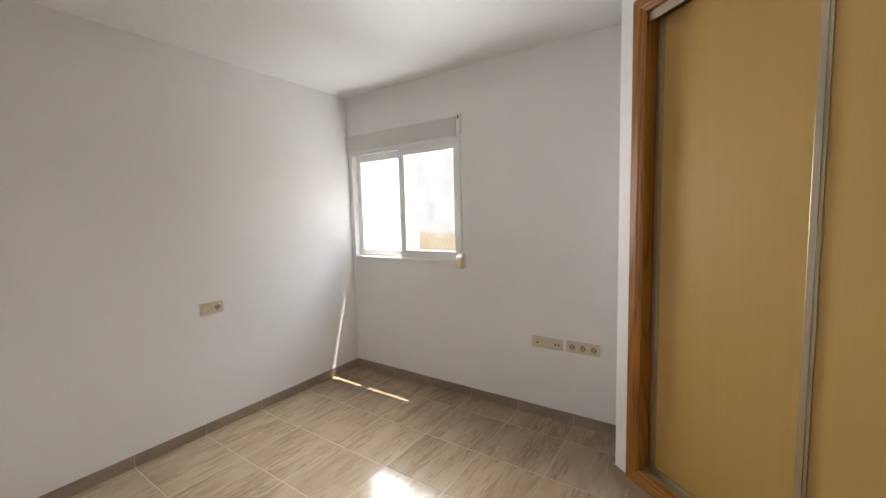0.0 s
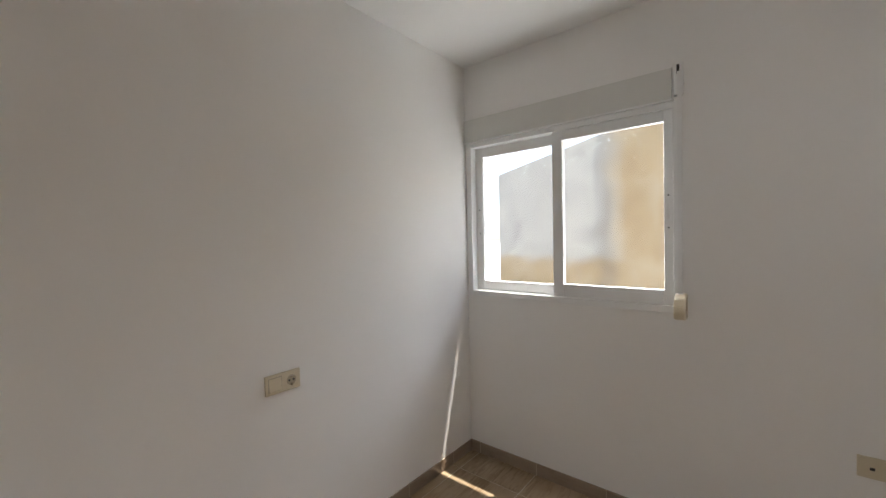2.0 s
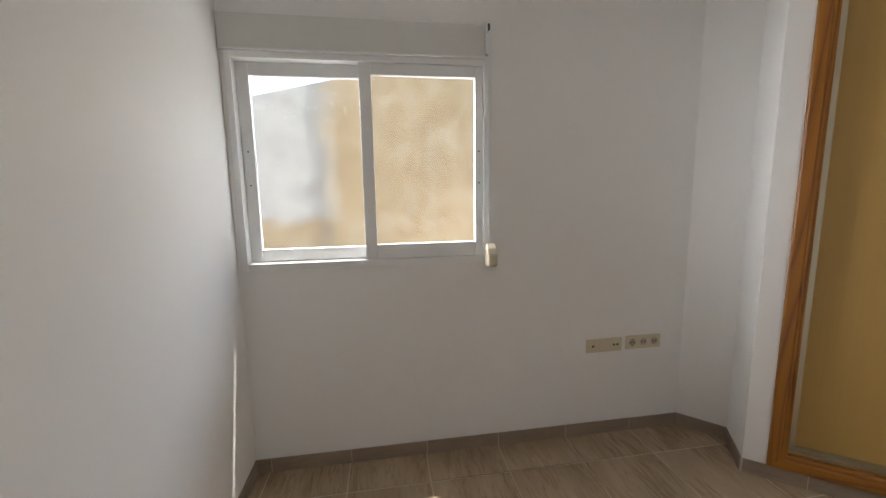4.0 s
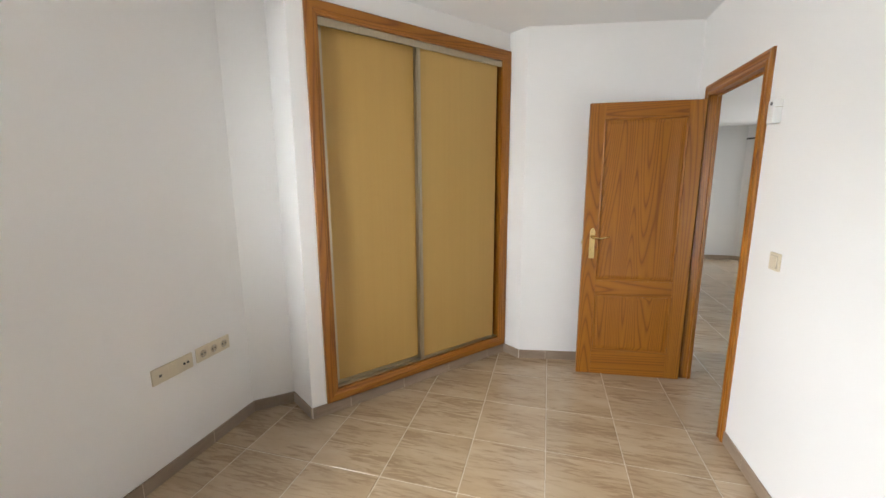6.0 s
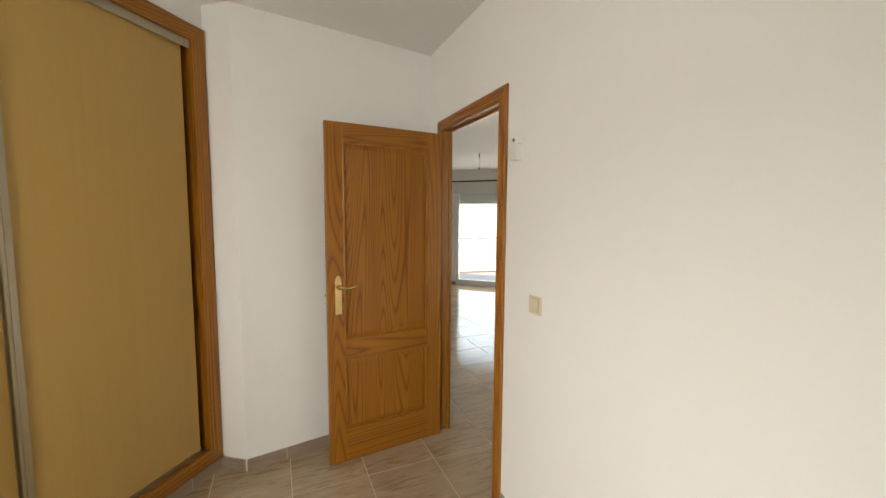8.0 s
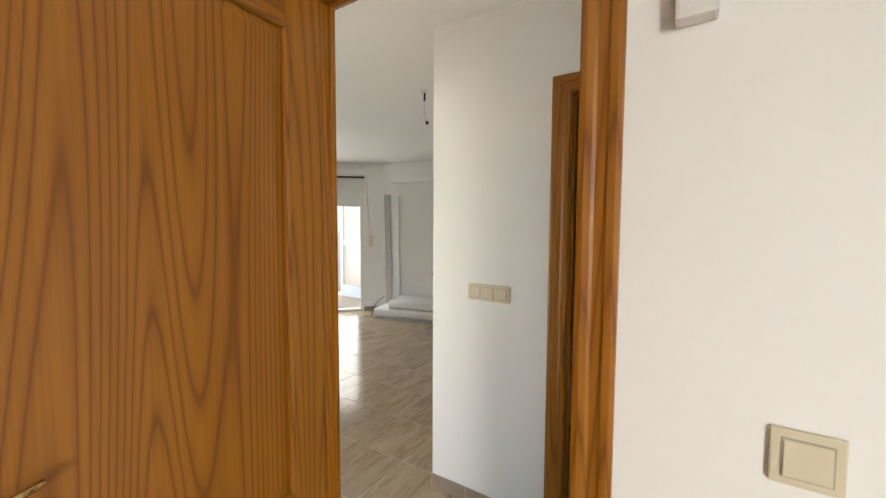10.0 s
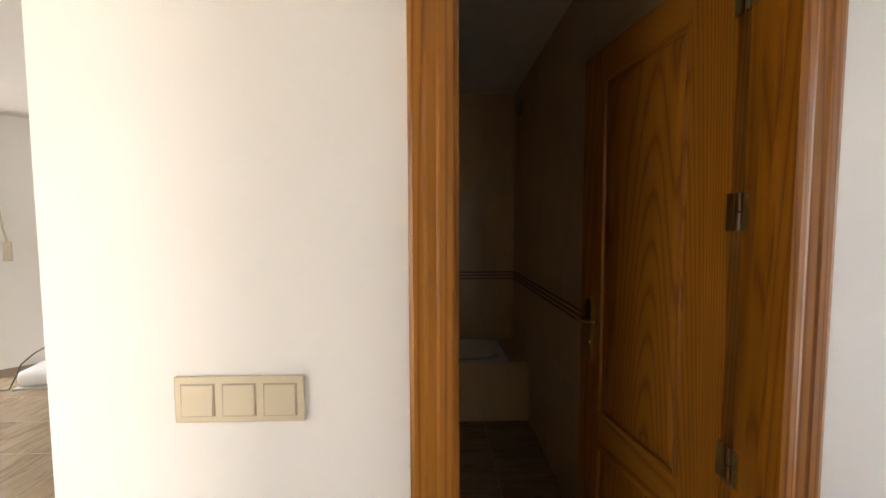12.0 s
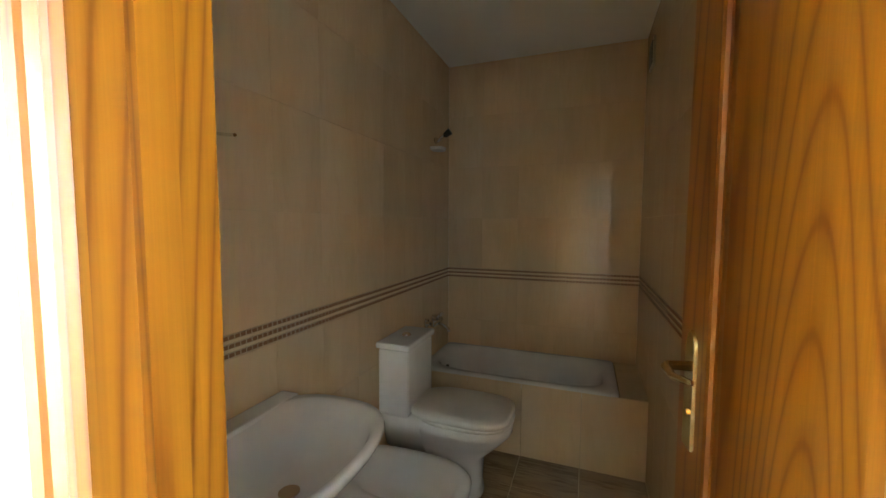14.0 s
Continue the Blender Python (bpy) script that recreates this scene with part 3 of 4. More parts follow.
def sash(x0, x1, gx0, gx1, gz0, gz1, y, latch_x):
    z0, z1 = FZ0 + 0.037, FZ1 - 0.031
    s = part("sash", boxes((x0, gx0, y, y + 0.028, z0, z1), (gx1, x1, y, y + 0.028, z0, z1), (gx0, gx1, y, y + 0.028, z0, gz0), (gx0, gx1, y, y + 0.028, gz1, z1), bevel=0.003), LACQ, win)
    p = part("pane", boxes((gx0 - 0.003, gx1 + 0.003, y + 0.012, y + 0.016, gz0 - 0.003, gz1 + 0.003)), GLASS, s, "clear window glass")
    p.visible_shadow = False
    part("latch", boxes((latch_x - 0.006, latch_x + 0.006, y - 0.004, y + 0.001, 1.54, 1.62), bevel=0.002), WHITE_P, s)
    for z in (1.50, 1.66):
        part("screw", tube(bmesh.new(), [(latch_x, y - 0.0015, z), (latch_x, y + 0.001, z)], 0.004, 8), DARK, s)


sash(0.051, 0.664, 0.106, 0.618, 1.182, 2.012, 0.044, 0.078)
sash(0.616, 1.230, 0.675, 1.190, 1.193, 2.020, 0.003, 1.210)
sb = thing("shutter_box", pose(0, 0, 0), "white roller shutter box above the window", "shutter box")
part("cover", boxes((0.003, 1.228, -0.018, -0.001, 2.116, 2.262), bevel=0.002), SHUTTER, sb, "grey-white painted cover board")
part("drip_rail", boxes((0.003, 1.236, -0.026, -0.001, 2.1055, 2.114), bevel=0.001), LACQ, sb)
stp = thing("shutter_strap", pose(0, 0, 0), "white shutter strap with guide and ivory winder", "shutter strap")
part("guide", boxes((1.238, 1.276, -0.022, -0.001, 2.125, 2.278), bevel=0.003), LACQ, stp)
# black box on the guide draws the dark of the slot
part("guide_slot", boxes((1.250, 1.262, -0.0235, -0.021, 2.225, 2.268)), DARK, stp, "dark strap slot")
part("strap", boxes((1.252, 1.272, -0.0258, -0.0240, 1.176, 2.235)), FOAM, stp, "thin pale strap")
bm = bmesh.new()
prf = [(-0.001, 1.064), (-0.066, 1.064), (-0.080, 1.074), (-0.084, 1.098), (-0.080, 1.130), (-0.062, 1.162), (-0.034, 1.180), (-0.001, 1.184)]
lofted(bm, [[(1.240, y, z) for y, z in prf], [(1.288, y, z) for y, z in prf]])
bmesh.ops.bevel(bm, geom=list(bm.edges), offset=0.004, segments=2, affect="EDGES")
part("winder", bm, IVORY, stp, "rounded ivory winder box")


# ---- sockets and switches ----
def plate(name, m, gangs, label, category, kinds):
    """A wall plate lying in local x and z, its face toward -y."""
    p = thing(name, m, label, category)
    w = 0.071 * gangs + 0.011
    part("frame", boxes((-w / 2, w / 2, -0.009, 0, -0.041, 0.041), bevel=0.003), IVORY, p)
    for i, k in enumerate(kinds):
        cx = (i - (gangs - 1) / 2) * 0.071
        if k == "switch":
            part("surround", boxes((cx - 0.029, cx + 0.029, -0.0105, -0.0085, -0.029, 0.029)), IVORY_D, p)
            bm = boxes((cx - 0.0265, cx + 0.0265, -0.0145, -0.0105, -0.0265, 0.0265), bevel=0.0015)
            for v in bm.verts:
                if v.co.y < -0.012 and v.co.z > 0:
                    v.co.y += 0.003
            part("rocker", bm, IVORY, p)
        elif k == "socket":
            well = part("well", tube(bmesh.new(), [(cx, -0.0092, 0), (cx, -0.0105, 0)], 0.0215, 24), IVORY_D, p)
            part("rim", boxes((cx - 0.029, cx + 0.029, -0.0098, -0.0088, -0.029, 0.029), bevel=0.0004), IVORY, p)
            # black discs on the well draw the dark of the pin holes
            for s in (-1, 1):
                part("pin_hole", tube(bmesh.new(), [(cx + s * 0.0095, -0.0104, 0), (cx + s * 0.0095, -0.0112, 0)], 0.0045, 10), DARK, well)
            for z in (-0.0215, 0.013):
                part("earth_clip", boxes((cx - 0.004, cx + 0.004, -0.0118, -0.0104, z, z + 0.0085)), STEEL, well)
        elif k == "aerial":
            for s in (-0.011, 0.011):
                part("port", tube(bmesh.new(), [(cx + s, -0.0085, 0), (cx + s, -0.0115, 0)], 0.0065, 12), DARK, p)
        elif k == "phone":
            part("port", boxes((cx - 0.007, cx + 0.007, -0.0105, -0.0085, -0.008, 0.003)), DARK, p)
        else:
            part("blank", boxes((cx - 0.028, cx + 0.028, -0.0108, -0.0085, -0.028, 0.028), bevel=0.001), IVORY, p)
    return p


plate("socket_plate", pose(1.957, 0, 0.556), 3, "ivory triple plate with phone and aerial ports", "socket", ("phone", "blank", "aerial"))
plate("socket_plate", pose(2.206, 0, 0.560), 3, "ivory triple power socket on white wall", "socket", ("socket", "socket", "socket"))
plate("switch_plate", pose(0, -1.352, 0.886, 0, 0, 90), 2, "ivory light switch with socket on white wall", "switch", ("switch", "socket"))
plate("switch_plate", pose(2.648, YD, 1.120, 0, 0, 180), 1, "single ivory light switch beside the door", "switch", ("switch",))
plate("switch_plate", pose(3.6245, YB, 1.117, 0, 0, 180), 3, "triple ivory light switch in the hall", "switch", ("switch", "switch", "switch"))

al = thing("alarm_sensor", pose(2.802, YD, 1.812, 0, 0, 180), "small white wall-mounted alarm sensor", "sensor")
part("body", boxes((-0.028, 0.028, -0.036, 0, -0.054, 0.054), bevel=0.006), WHITE_P, al)
part("lens", tube(bmesh.new(), [(0.006, -0.0355, 0.036), (0.006, -0.038, 0.036)], 0.008, 14), DARK, al, "dark round lens")
part("seam", boxes((-0.0285, 0.0285, -0.033, -0.001, 0.018, 0.0195)), IVORY_D, al)


# ---- bathroom fittings ----
def oval(cx, cy, z, ax, ay, n=28, square=2.6, tilt=0.0):
    """A rounded-rectangle ring in plan."""
    out = []
    for k in range(n):
        a = 2 * math.pi * k / n
        c, s = math.cos(a), math.sin(a)
        x = ax * math.copysign(abs(c) ** (2 / square), c)
        y = ay * math.copysign(abs(s) ** (2 / square), s)
        out.append((cx + x, cy + y, z + tilt * x))
    return out


# bathtub with its tiled front, set between the walls
tub = thing("bathtub", pose(0, 0, 0), "white enamelled bathtub behind a cream tiled front", "bathtub")
TY, TZ, TX = -5.872, 0.439, 2.735
bm = bmesh.new()
cx, cy = (TX + BX1) / 2, (TY + BY) / 2
hx2, hy2 = (BX1 - TX) / 2 - 0.002, (TY - BY) / 2 - 0.002
lofted(bm, [oval(cx, cy, TZ - 0.035, hx2, hy2, 40, 30), oval(cx, cy, TZ + 0.002, hx2, hy2, 40, 30), oval(cx, cy, TZ + 0.010, hx2 - 0.008, hy2 - 0.008, 40, 24), oval(cx, cy, TZ + 0.010, hx2 - 0.055, hy2 - 0.045, 40, 4),
            oval(cx, cy, TZ - 0.010, hx2 - 0.075, hy2 - 0.060, 40, 3.6), oval(cx + 0.02, cy, TZ - 0.26, hx2 - 0.16, hy2 - 0.11, 40, 3.2), oval(cx + 0.02, cy, TZ - 0.33, hx2 - 0.24, hy2 - 0.17, 40, 2.8)], False, True)
part("basin", bm, ENAMEL, tub, "", True)
part("front_slab", boxes((BX0, BX1, TY - 0.040, TY - 0.012, 0, TZ - 0.02)), GROUT, tub)
for k in range(4):
    w = (BX1 - BX0) / 4
    part("front_tile", boxes((BX0 + k * w + 0.001, BX0 + (k + 1) * w - 0.001, TY - 0.012, TY, 0.002, TZ - 0.004), bevel=0.001), BATH_P, tub)
ledge = thing("bath_ledge", pose(0, 0, 0), "tiled ledge beside the bathtub", "ledge")
part("top_tile", boxes((BX0, TX - 0.003, BY, TY - 0.0005, TZ - 0.02, TZ)), BATH_P, ledge)
part("core", boxes((BX0, TX - 0.005, BY, TY - 0.042, 0, TZ - 0.022)), GROUT, ledge)
part("drain_cover", tube(bmesh.new(), [(BX1 - 0.086, cy, TZ - 0.09), (BX1 - 0.100, cy, TZ - 0.092)], 0.028, 16), DARK, tub, "dark overflow ring")

tap = thing("bath_tap", pose(BX1, -6.06, 0.70), "chrome wall-mounted bath mixer tap", "tap")
part("body", tube(bmesh.new(), [(-0.055, -0.075, 0), (-0.055, 0.075, 0)], 0.018, 12), STEEL, tap, "", True)
for y in (-0.06, 0.06):
    part("inlet", tube(bmesh.new(), [(0, y, 0), (-0.012, y, 0), (-0.014, y, 0), (-0.055, y, 0)], [0.03, 0.03, 0.013, 0.013], 12), STEEL, tap, "", True)
part("spout", tube(bmesh.new(), [(-0.055, 0, 0), (-0.10, 0, -0.02), (-0.135, 0, -0.04), (-0.14, 0, -0.06)], 0.012, 10), STEEL, tap, "", True)
part("lever", tube(bmesh.new(), [(-0.055, 0, 0.015), (-0.06, 0, 0.04), (-0.10, 0, 0.06)], [0.016, 0.014, 0.008], 10), STEEL, tap, "", True)
sr = thing("shower_holder", pose(BX1, -6.16, 1.925), "small chrome shower holder on the tiles", "shower holder")
part("arm", tube(bmesh.new(), [(0, 0, 0), (-0.03, 0, 0), (-0.07, 0, 0.03)], [0.022, 0.012, 0.012], 12), STEEL, sr, "", True)
part("cup", tube(bmesh.new(), [(-0.11, 0, 0.055), (-0.07, 0, 0.03)], [0.024, 0.018], 12), DARK, sr, "dark holder cup")
soapd = thing("soap_dish", pose(BX1, -6.10, 1.845), "small white soap dish on the tiles", "soap dish")
part("tray", lofted(bmesh.new(), [oval(-0.045, 0, 0.0, 0.042, 0.055, 20, 3), oval(-0.045, 0, 0.018, 0.048, 0.062, 20, 3), oval(-0.045, 0, 0.010, 0.038, 0.052, 20, 3)]), CERAMIC, soapd)

# toilet: its back to the long tiled wall, local x out into the room
wc = thing("toilet", pose(BX1, -5.50, 0, 0, 0, 180), "white ceramic toilet with closed lid and cistern", "toilet")
bm = bmesh.new()
lofted(bm, [oval(0.33, 0, 0, 0.20, 0.105, 28, 3), oval(0.33, 0, 0.06, 0.19, 0.098, 28, 3), oval(0.34, 0, 0.20, 0.19, 0.10, 28, 2.8), oval(0.38, 0, 0.28, 0.235, 0.145, 28, 2.5), oval(0.41, 0, 0.345, 0.262, 0.178, 28, 2.5), oval(0.41, 0, 0.385, 0.265, 0.182, 28, 2.5), oval(0.41, 0, 0.392, 0.25, 0.168, 28, 2.5)])
part("bowl", bm, CERAMIC, wc, "", True)
part("foot", lofted(bmesh.new(), [oval(0.16, 0, 0.20, 0.15, 0.10, 24, 5), oval(0.16, 0, 0.30, 0.15, 0.14, 24, 5), oval(0.16, 0, 0.392, 0.15, 0.165, 24, 5)]), CERAMIC, wc, "", True)
part("seat", lofted(bmesh.new(), [oval(0.43, 0, 0.394, 0.245, 0.180, 32, 2.6), oval(0.43, 0, 0.400, 0.250, 0.184, 32, 2.6), oval(0.43, 0, 0.410, 0.246, 0.180, 32, 2.6)]), WHITE_P, wc, "", True)
part("lid", lofted(bmesh.new(), [oval(0.42, 0, 0.416, 0.250, 0.184, 32, 3.4), oval(0.42, 0, 0.422, 0.256, 0.189, 32, 3.4), oval(0.42, 0, 0.438, 0.254, 0.187, 32, 3.4), oval(0.42, 0, 0.444, 0.240, 0.174, 32, 3.4), oval(0.42, 0, 0.446, 0.20, 0.14, 32, 3.4)]), WHITE_P, wc, "closed white plastic lid", True)
cst = part("cistern", boxes((0.02, 0.185, -0.165, 0.165, 0.395, 0.735), bevel=0.02), CERAMIC, wc, "boxy white cistern")
part("cistern_lid", boxes((0.012, 0.195, -0.173, 0.173, 0.737, 0.768), bevel=0.010), CERAMIC, cst)
part("flush_button", tube(bmesh.new(), [(0.10, 0, 0.768), (0.10, 0, 0.776)], [0.025, 0.022], 18), STEEL, cst, "round chrome flush button")
part("supply_hose", tube(bmesh.new(), [(0.0, 0.24, 0.18), (0.05, 0.24, 0.18), (0.08, 0.23, 0.24), (0.09, 0.15, 0.37), (0.09, 0.13, 0.394)], 0.007, 8), STEEL, wc, "braided steel supply hose", True)
part("stop_valve", tube(bmesh.new(), [(0.0, 0.24, 0.18), (0.035, 0.24, 0.18)], [0.022, 0.014], 12), STEEL, wc)

# bidet
bi = thing("bidet", pose(BX1, -5.0, -0.0, 0, 0, 180) @ Matrix.Diagonal((1, 1, 0.93, 1)), "white ceramic bidet on the tiled floor", "bidet")
bm = bmesh.new()
lofted(bm, [oval(0.29, 0, 0, 0.20, 0.10, 28, 3), oval(0.29, 0, 0.18, 0.19, 0.10, 28, 3), oval(0.31, 0, 0.30, 0.275, 0.165, 28, 2.8), oval(0.31, 0, 0.375, 0.29, 0.18, 28, 2.8), oval(0.31, 0, 0.388, 0.28, 0.17, 28, 2.8), oval(0.34, 0, 0.380, 0.21, 0.135, 28, 2.5), oval(0.34, 0, 0.30, 0.17, 0.10, 28, 2.4), oval(0.34, 0, 0.26, 0.10, 0.06, 28, 2.2)])
part("bowl", bm, CERAMIC, bi, "", True)
part("tap_stem", tube(bmesh.new(), [(0.075, 0, 0.385), (0.075, 0, 0.45), (0.09, 0, 0.47), (0.15, 0, 0.455)], 0.012, 10), STEEL, bi, "", True)
part("waste", tube(bmesh.new(), [(0.34, 0, 0.258), (0.34, 0, 0.264)], 0.025, 16), STEEL, bi)

# washbasin on a pedestal
wb = thing("washbasin", pose(BX1, -4.45, 0, 0, 0, 180) @ Matrix.Diagonal((1, 1, 0.97, 1)), "white ceramic washbasin on its pedestal", "washbasin")
bm = bmesh.new()
lofted(bm, [oval(0.20, 0, 0.60, 0.10, 0.10, 36, 2.4), oval(0.21, 0, 0.68, 0.18, 0.21, 36, 2.4), oval(0.235, 0, 0.755, 0.23, 0.285, 36, 2.6), oval(0.24, 0, 0.785, 0.238, 0.298, 36, 2.7), oval(0.24, 0, 0.800, 0.233, 0.293, 36, 2.7), oval(0.25, 0, 0.800, 0.205, 0.262, 36, 2.7),
            oval(0.262, 0, 0.785, 0.185, 0.235, 36, 2.5), oval(0.265, 0, 0.71, 0.155, 0.20, 36, 2.3), oval(0.265, 0, 0.665, 0.09, 0.12, 36, 2.1)])
part("bowl", bm, CERAMIC, wb, "", True)
part("back_ledge", boxes((0.004, 0.075, -0.26, 0.26, 0.74, 0.803), bevel=0.008), CERAMIC, wb)
part("pedestal", lofted(bmesh.new(), [oval(0.17, 0, 0, 0.10, 0.11, 28, 2.5), oval(0.17, 0, 0.10, 0.085, 0.09, 28, 2.5), oval(0.18, 0, 0.45, 0.08, 0.085, 28, 2.5), oval(0.19, 0, 0.66, 0.11, 0.12, 28, 2.5)]), CERAMIC, wb, "", True)
part("waste", tube(bmesh.new(), [(0.265, 0, 0.664), (0.265, 0, 0.669)], 0.028, 16), STEEL, wb)
hk = thing("wall_hook", pose(BX1, -4.492, 1.604), "thin steel mirror bracket on the tiles", "bracket")
part("pin", tube(bmesh.new(), [(0, 0, 0.01), (-0.02, 0, 0.006), (-0.10, 0.03, -0.008)], 0.005, 8), STEEL, hk)
vt = thing("ceiling_vent", pose(BX0, -6.169, 2.31), "small dark slatted ventilation grille", "vent")
part("frame", boxes((0, 0.012, -0.07, 0.07, -0.075, 0.075), bevel=0.002), IVORY_D, vt)
for k in range(6):
    part("slat", boxes((0.012, 0.017, -0.058, 0.058, -0.060 + k * 0.021, -0.050 + k * 0.021)), DARK, vt)


# unseen window frame and pane, added round the hall's fill lamp
w3 = tagged(new("added_window_3"), "unseen tall white window added to light the hall", "window", kind="structure")
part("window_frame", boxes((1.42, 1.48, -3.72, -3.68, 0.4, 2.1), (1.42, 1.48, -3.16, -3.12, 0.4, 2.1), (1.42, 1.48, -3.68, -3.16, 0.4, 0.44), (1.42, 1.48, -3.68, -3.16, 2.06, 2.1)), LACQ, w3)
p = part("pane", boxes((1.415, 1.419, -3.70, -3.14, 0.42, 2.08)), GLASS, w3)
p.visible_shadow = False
# unseen glazed panel, added round the second fill lamp
w4 = tagged(new("added_window_4"), "unseen glazed white panel added to light the hall", "window", kind="structure")
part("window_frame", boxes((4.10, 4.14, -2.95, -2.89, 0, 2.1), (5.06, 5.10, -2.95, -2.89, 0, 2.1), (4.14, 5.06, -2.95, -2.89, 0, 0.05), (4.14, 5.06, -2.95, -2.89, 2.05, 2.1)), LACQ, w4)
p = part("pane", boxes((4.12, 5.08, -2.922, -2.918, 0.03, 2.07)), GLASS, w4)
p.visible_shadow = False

# ---- living room and terrace ----
g = tagged(new("window_2"), "white sliding terrace doors with glass panes", "window", kind="structure")
g.matrix_basis = lm
part("window_frame", boxes((G0, G0 + 0.05, -0.12, -0.02, 0, GZ), (G1 - 0.05, G1, -0.12, -0.02, 0, GZ), (G0 + 0.05, G1 - 0.05, -0.12, -0.02, GZ - 0.05, GZ), (G0 + 0.05, G1 - 0.05, -0.12, -0.02, 0, 0.035)), LACQ, g)
for x0, x1, y in ((1.20, 2.345, -0.105), (1.245, 2.348, -0.065)):
    s = part("sash", boxes((x0, x0 + 0.055, y, y + 0.03, 0.036, GZ - 0.05), (x1 - 0.055, x1, y, y + 0.03, 0.036, GZ - 0.05), (x0 + 0.055, x1 - 0.055, y, y + 0.03, 0.036, 0.12), (x0 + 0.055, x1 - 0.055, y, y + 0.03, GZ - 0.11, GZ - 0.05)), LACQ, g)
    p = part("pane", boxes((x0 + 0.05, x1 - 0.05, y + 0.013, y + 0.017, 0.115, GZ - 0.105)), GLASS, s)
    p.visible_shadow = False
rs = thing("roller_shutter", lm, "white slatted roller shutter, mostly raised", "shutter")
part("shutter_cover", boxes((G0 - 0.02, G1 + 0.03, 0.002, 0.022, 1.97, 2.205), bevel=0.003), SHUTTER, rs, "grey-white slatted shutter box front")
for z in (2.0, 2.05, 2.10, 2.15):
    part("cover_rib", boxes((G0 - 0.018, G1 + 0.028, 0.020, 0.027, z, z + 0.038), bevel=0.002), SHUTTER, rs)
for k in range(7):
    part("slat", boxes((G0 + 0.05, G1 - 0.05, -0.158, -0.146, 1.755 + k * 0.040, 1.794 + k * 0.040), bevel=0.004), SHUTTER, rs)
st2 = thing("shutter_strap", lm, "pale shutter strap with wall winder", "shutter strap")
part("strap", tube(bmesh.new(), [(G0 - 0.06, 0.006, 2.16), (G0 - 0.075, 0.012, 1.75), (G0 - 0.10, 0.02, 1.40), (G0 - 0.12, 0.012, 1.28)], 0.006, 6), IVORY, st2)
part("winder", boxes((G0 - 0.15, G0 - 0.09, 0.001, 0.03, 1.10, 1.28), bevel=0.006), IVORY, st2)
cr = thing("curtain_rod", lm, "dark metal curtain rod above the terrace doors", "curtain rod")
part("rod", tube(bmesh.new(), [(G0 - 0.02, 0.03, 2.225), (G1 + 0.14, 0.03, 2.225)], 0.014, 10), DARK, cr)
for x in (G0 + 0.15, G1 - 0.05):
    part("bracket", tube(bmesh.new(), [(x, 0.0, 2.225), (x, 0.03, 2.225)], 0.008, 8), DARK, cr)


def pendant(x, y, drop):
    p = thing("pendant_bulb_holder", pose(x, y, HL), "bare lamp holder hanging on its cable", "lamp holder", "bare ceiling lamp holders")
    part("ceiling_rose", tube(bmesh.new(), [(0, 0, 0), (0, 0, -0.018)], [0.032, 0.024], 14), WHITE_P, p)
    part("clamp", tube(bmesh.new(), [(0.0, 0.0, -0.018), (0.004, -0.004, -0.075)], 0.008, 8), DARK, p)
    part("cable", tube(bmesh.new(), [(0.004, -0.004, -0.085), (0.012, -0.010, -0.5 * drop), (0.010, -0.012, -0.8 * drop), (-0.012, 0.004, -drop)], 0.005, 6), WHITE_P, p)
    part("holder", tube(bmesh.new(), [(-0.010, 0.003, -drop + 0.01), (-0.030, 0.012, -drop - 0.030)], [0.009, 0.012], 12), WHITE_P, p, "white bulb holder")
    part("holder_tip", tube(bmesh.new(), [(-0.030, 0.012, -drop - 0.030), (-0.036, 0.015, -drop - 0.044)], [0.013, 0.011], 12), DARK, p, "dark socket mouth")


pendant(4.525, -4.555, 0.21)
pendant(6.53, -4.69, 0.21)

pk = thing("wrapped_mattress", fm @ pose(2.15, 0.30, 0), "white plastic-wrapped mattresses stacked on the floor", "mattress")
part("lower_slab", boxes((-0.98, 1.0, -0.27, 0.27, 0.02, 0.16), bevel=0.045), FOAM, pk, "", True)
part("upper_slab", boxes((-0.98, 0.76, -0.26, 0.25, 0.162, 0.29), bevel=0.040), FOAM, pk, "", True)
part("base_board", boxes((-0.99, 1.02, -0.28, 0.28, 0, 0.018)), CARD, pk)
for k, x in enumerate((3.10, 2.97)):
    bd2 = thing("leaning_board", fm @ pose(x, 0.09, 0, 2, 2 - k, 0), "long white board leaning on the wall", "board", "boards leaning on the wall")
    part("plank", boxes((-0.05, 0.05, -0.012, 0.012, 0, 1.95 - 0.02 * k), bevel=0.002), CARD if k == 0 else FOAM, bd2)
plate("socket_plate", fm @ pose(2.27, 0, 0.665, 0, 0, 180), 3, "ivory triple socket low on the living room wall", "socket", ("socket", "socket", "blank"))

structure("beam_living", boxes((-0.15, 3.05, 0.002, 0.14, 2.14, HL - 0.002)), WALL, "white boxed beam along the living room wall", "beam").matrix_basis = fm
cb = thing("floor_cable", fm @ pose(3.14, 0.30, 0), "loose black cable looped beside the mattresses", "cable")
part("cord", tube(bmesh.new(), [(0.24, 0.16, 0.006), (0.16, 0.24, 0.006), (0.06, 0.26, 0.012), (0.03, 0.24, 0.10), (0.02, 0.18, 0.20), (-0.03, 0.10, 0.27), (-0.06, 0.0, 0.297)], 0.006, 8), CABLE, cb, "", True)

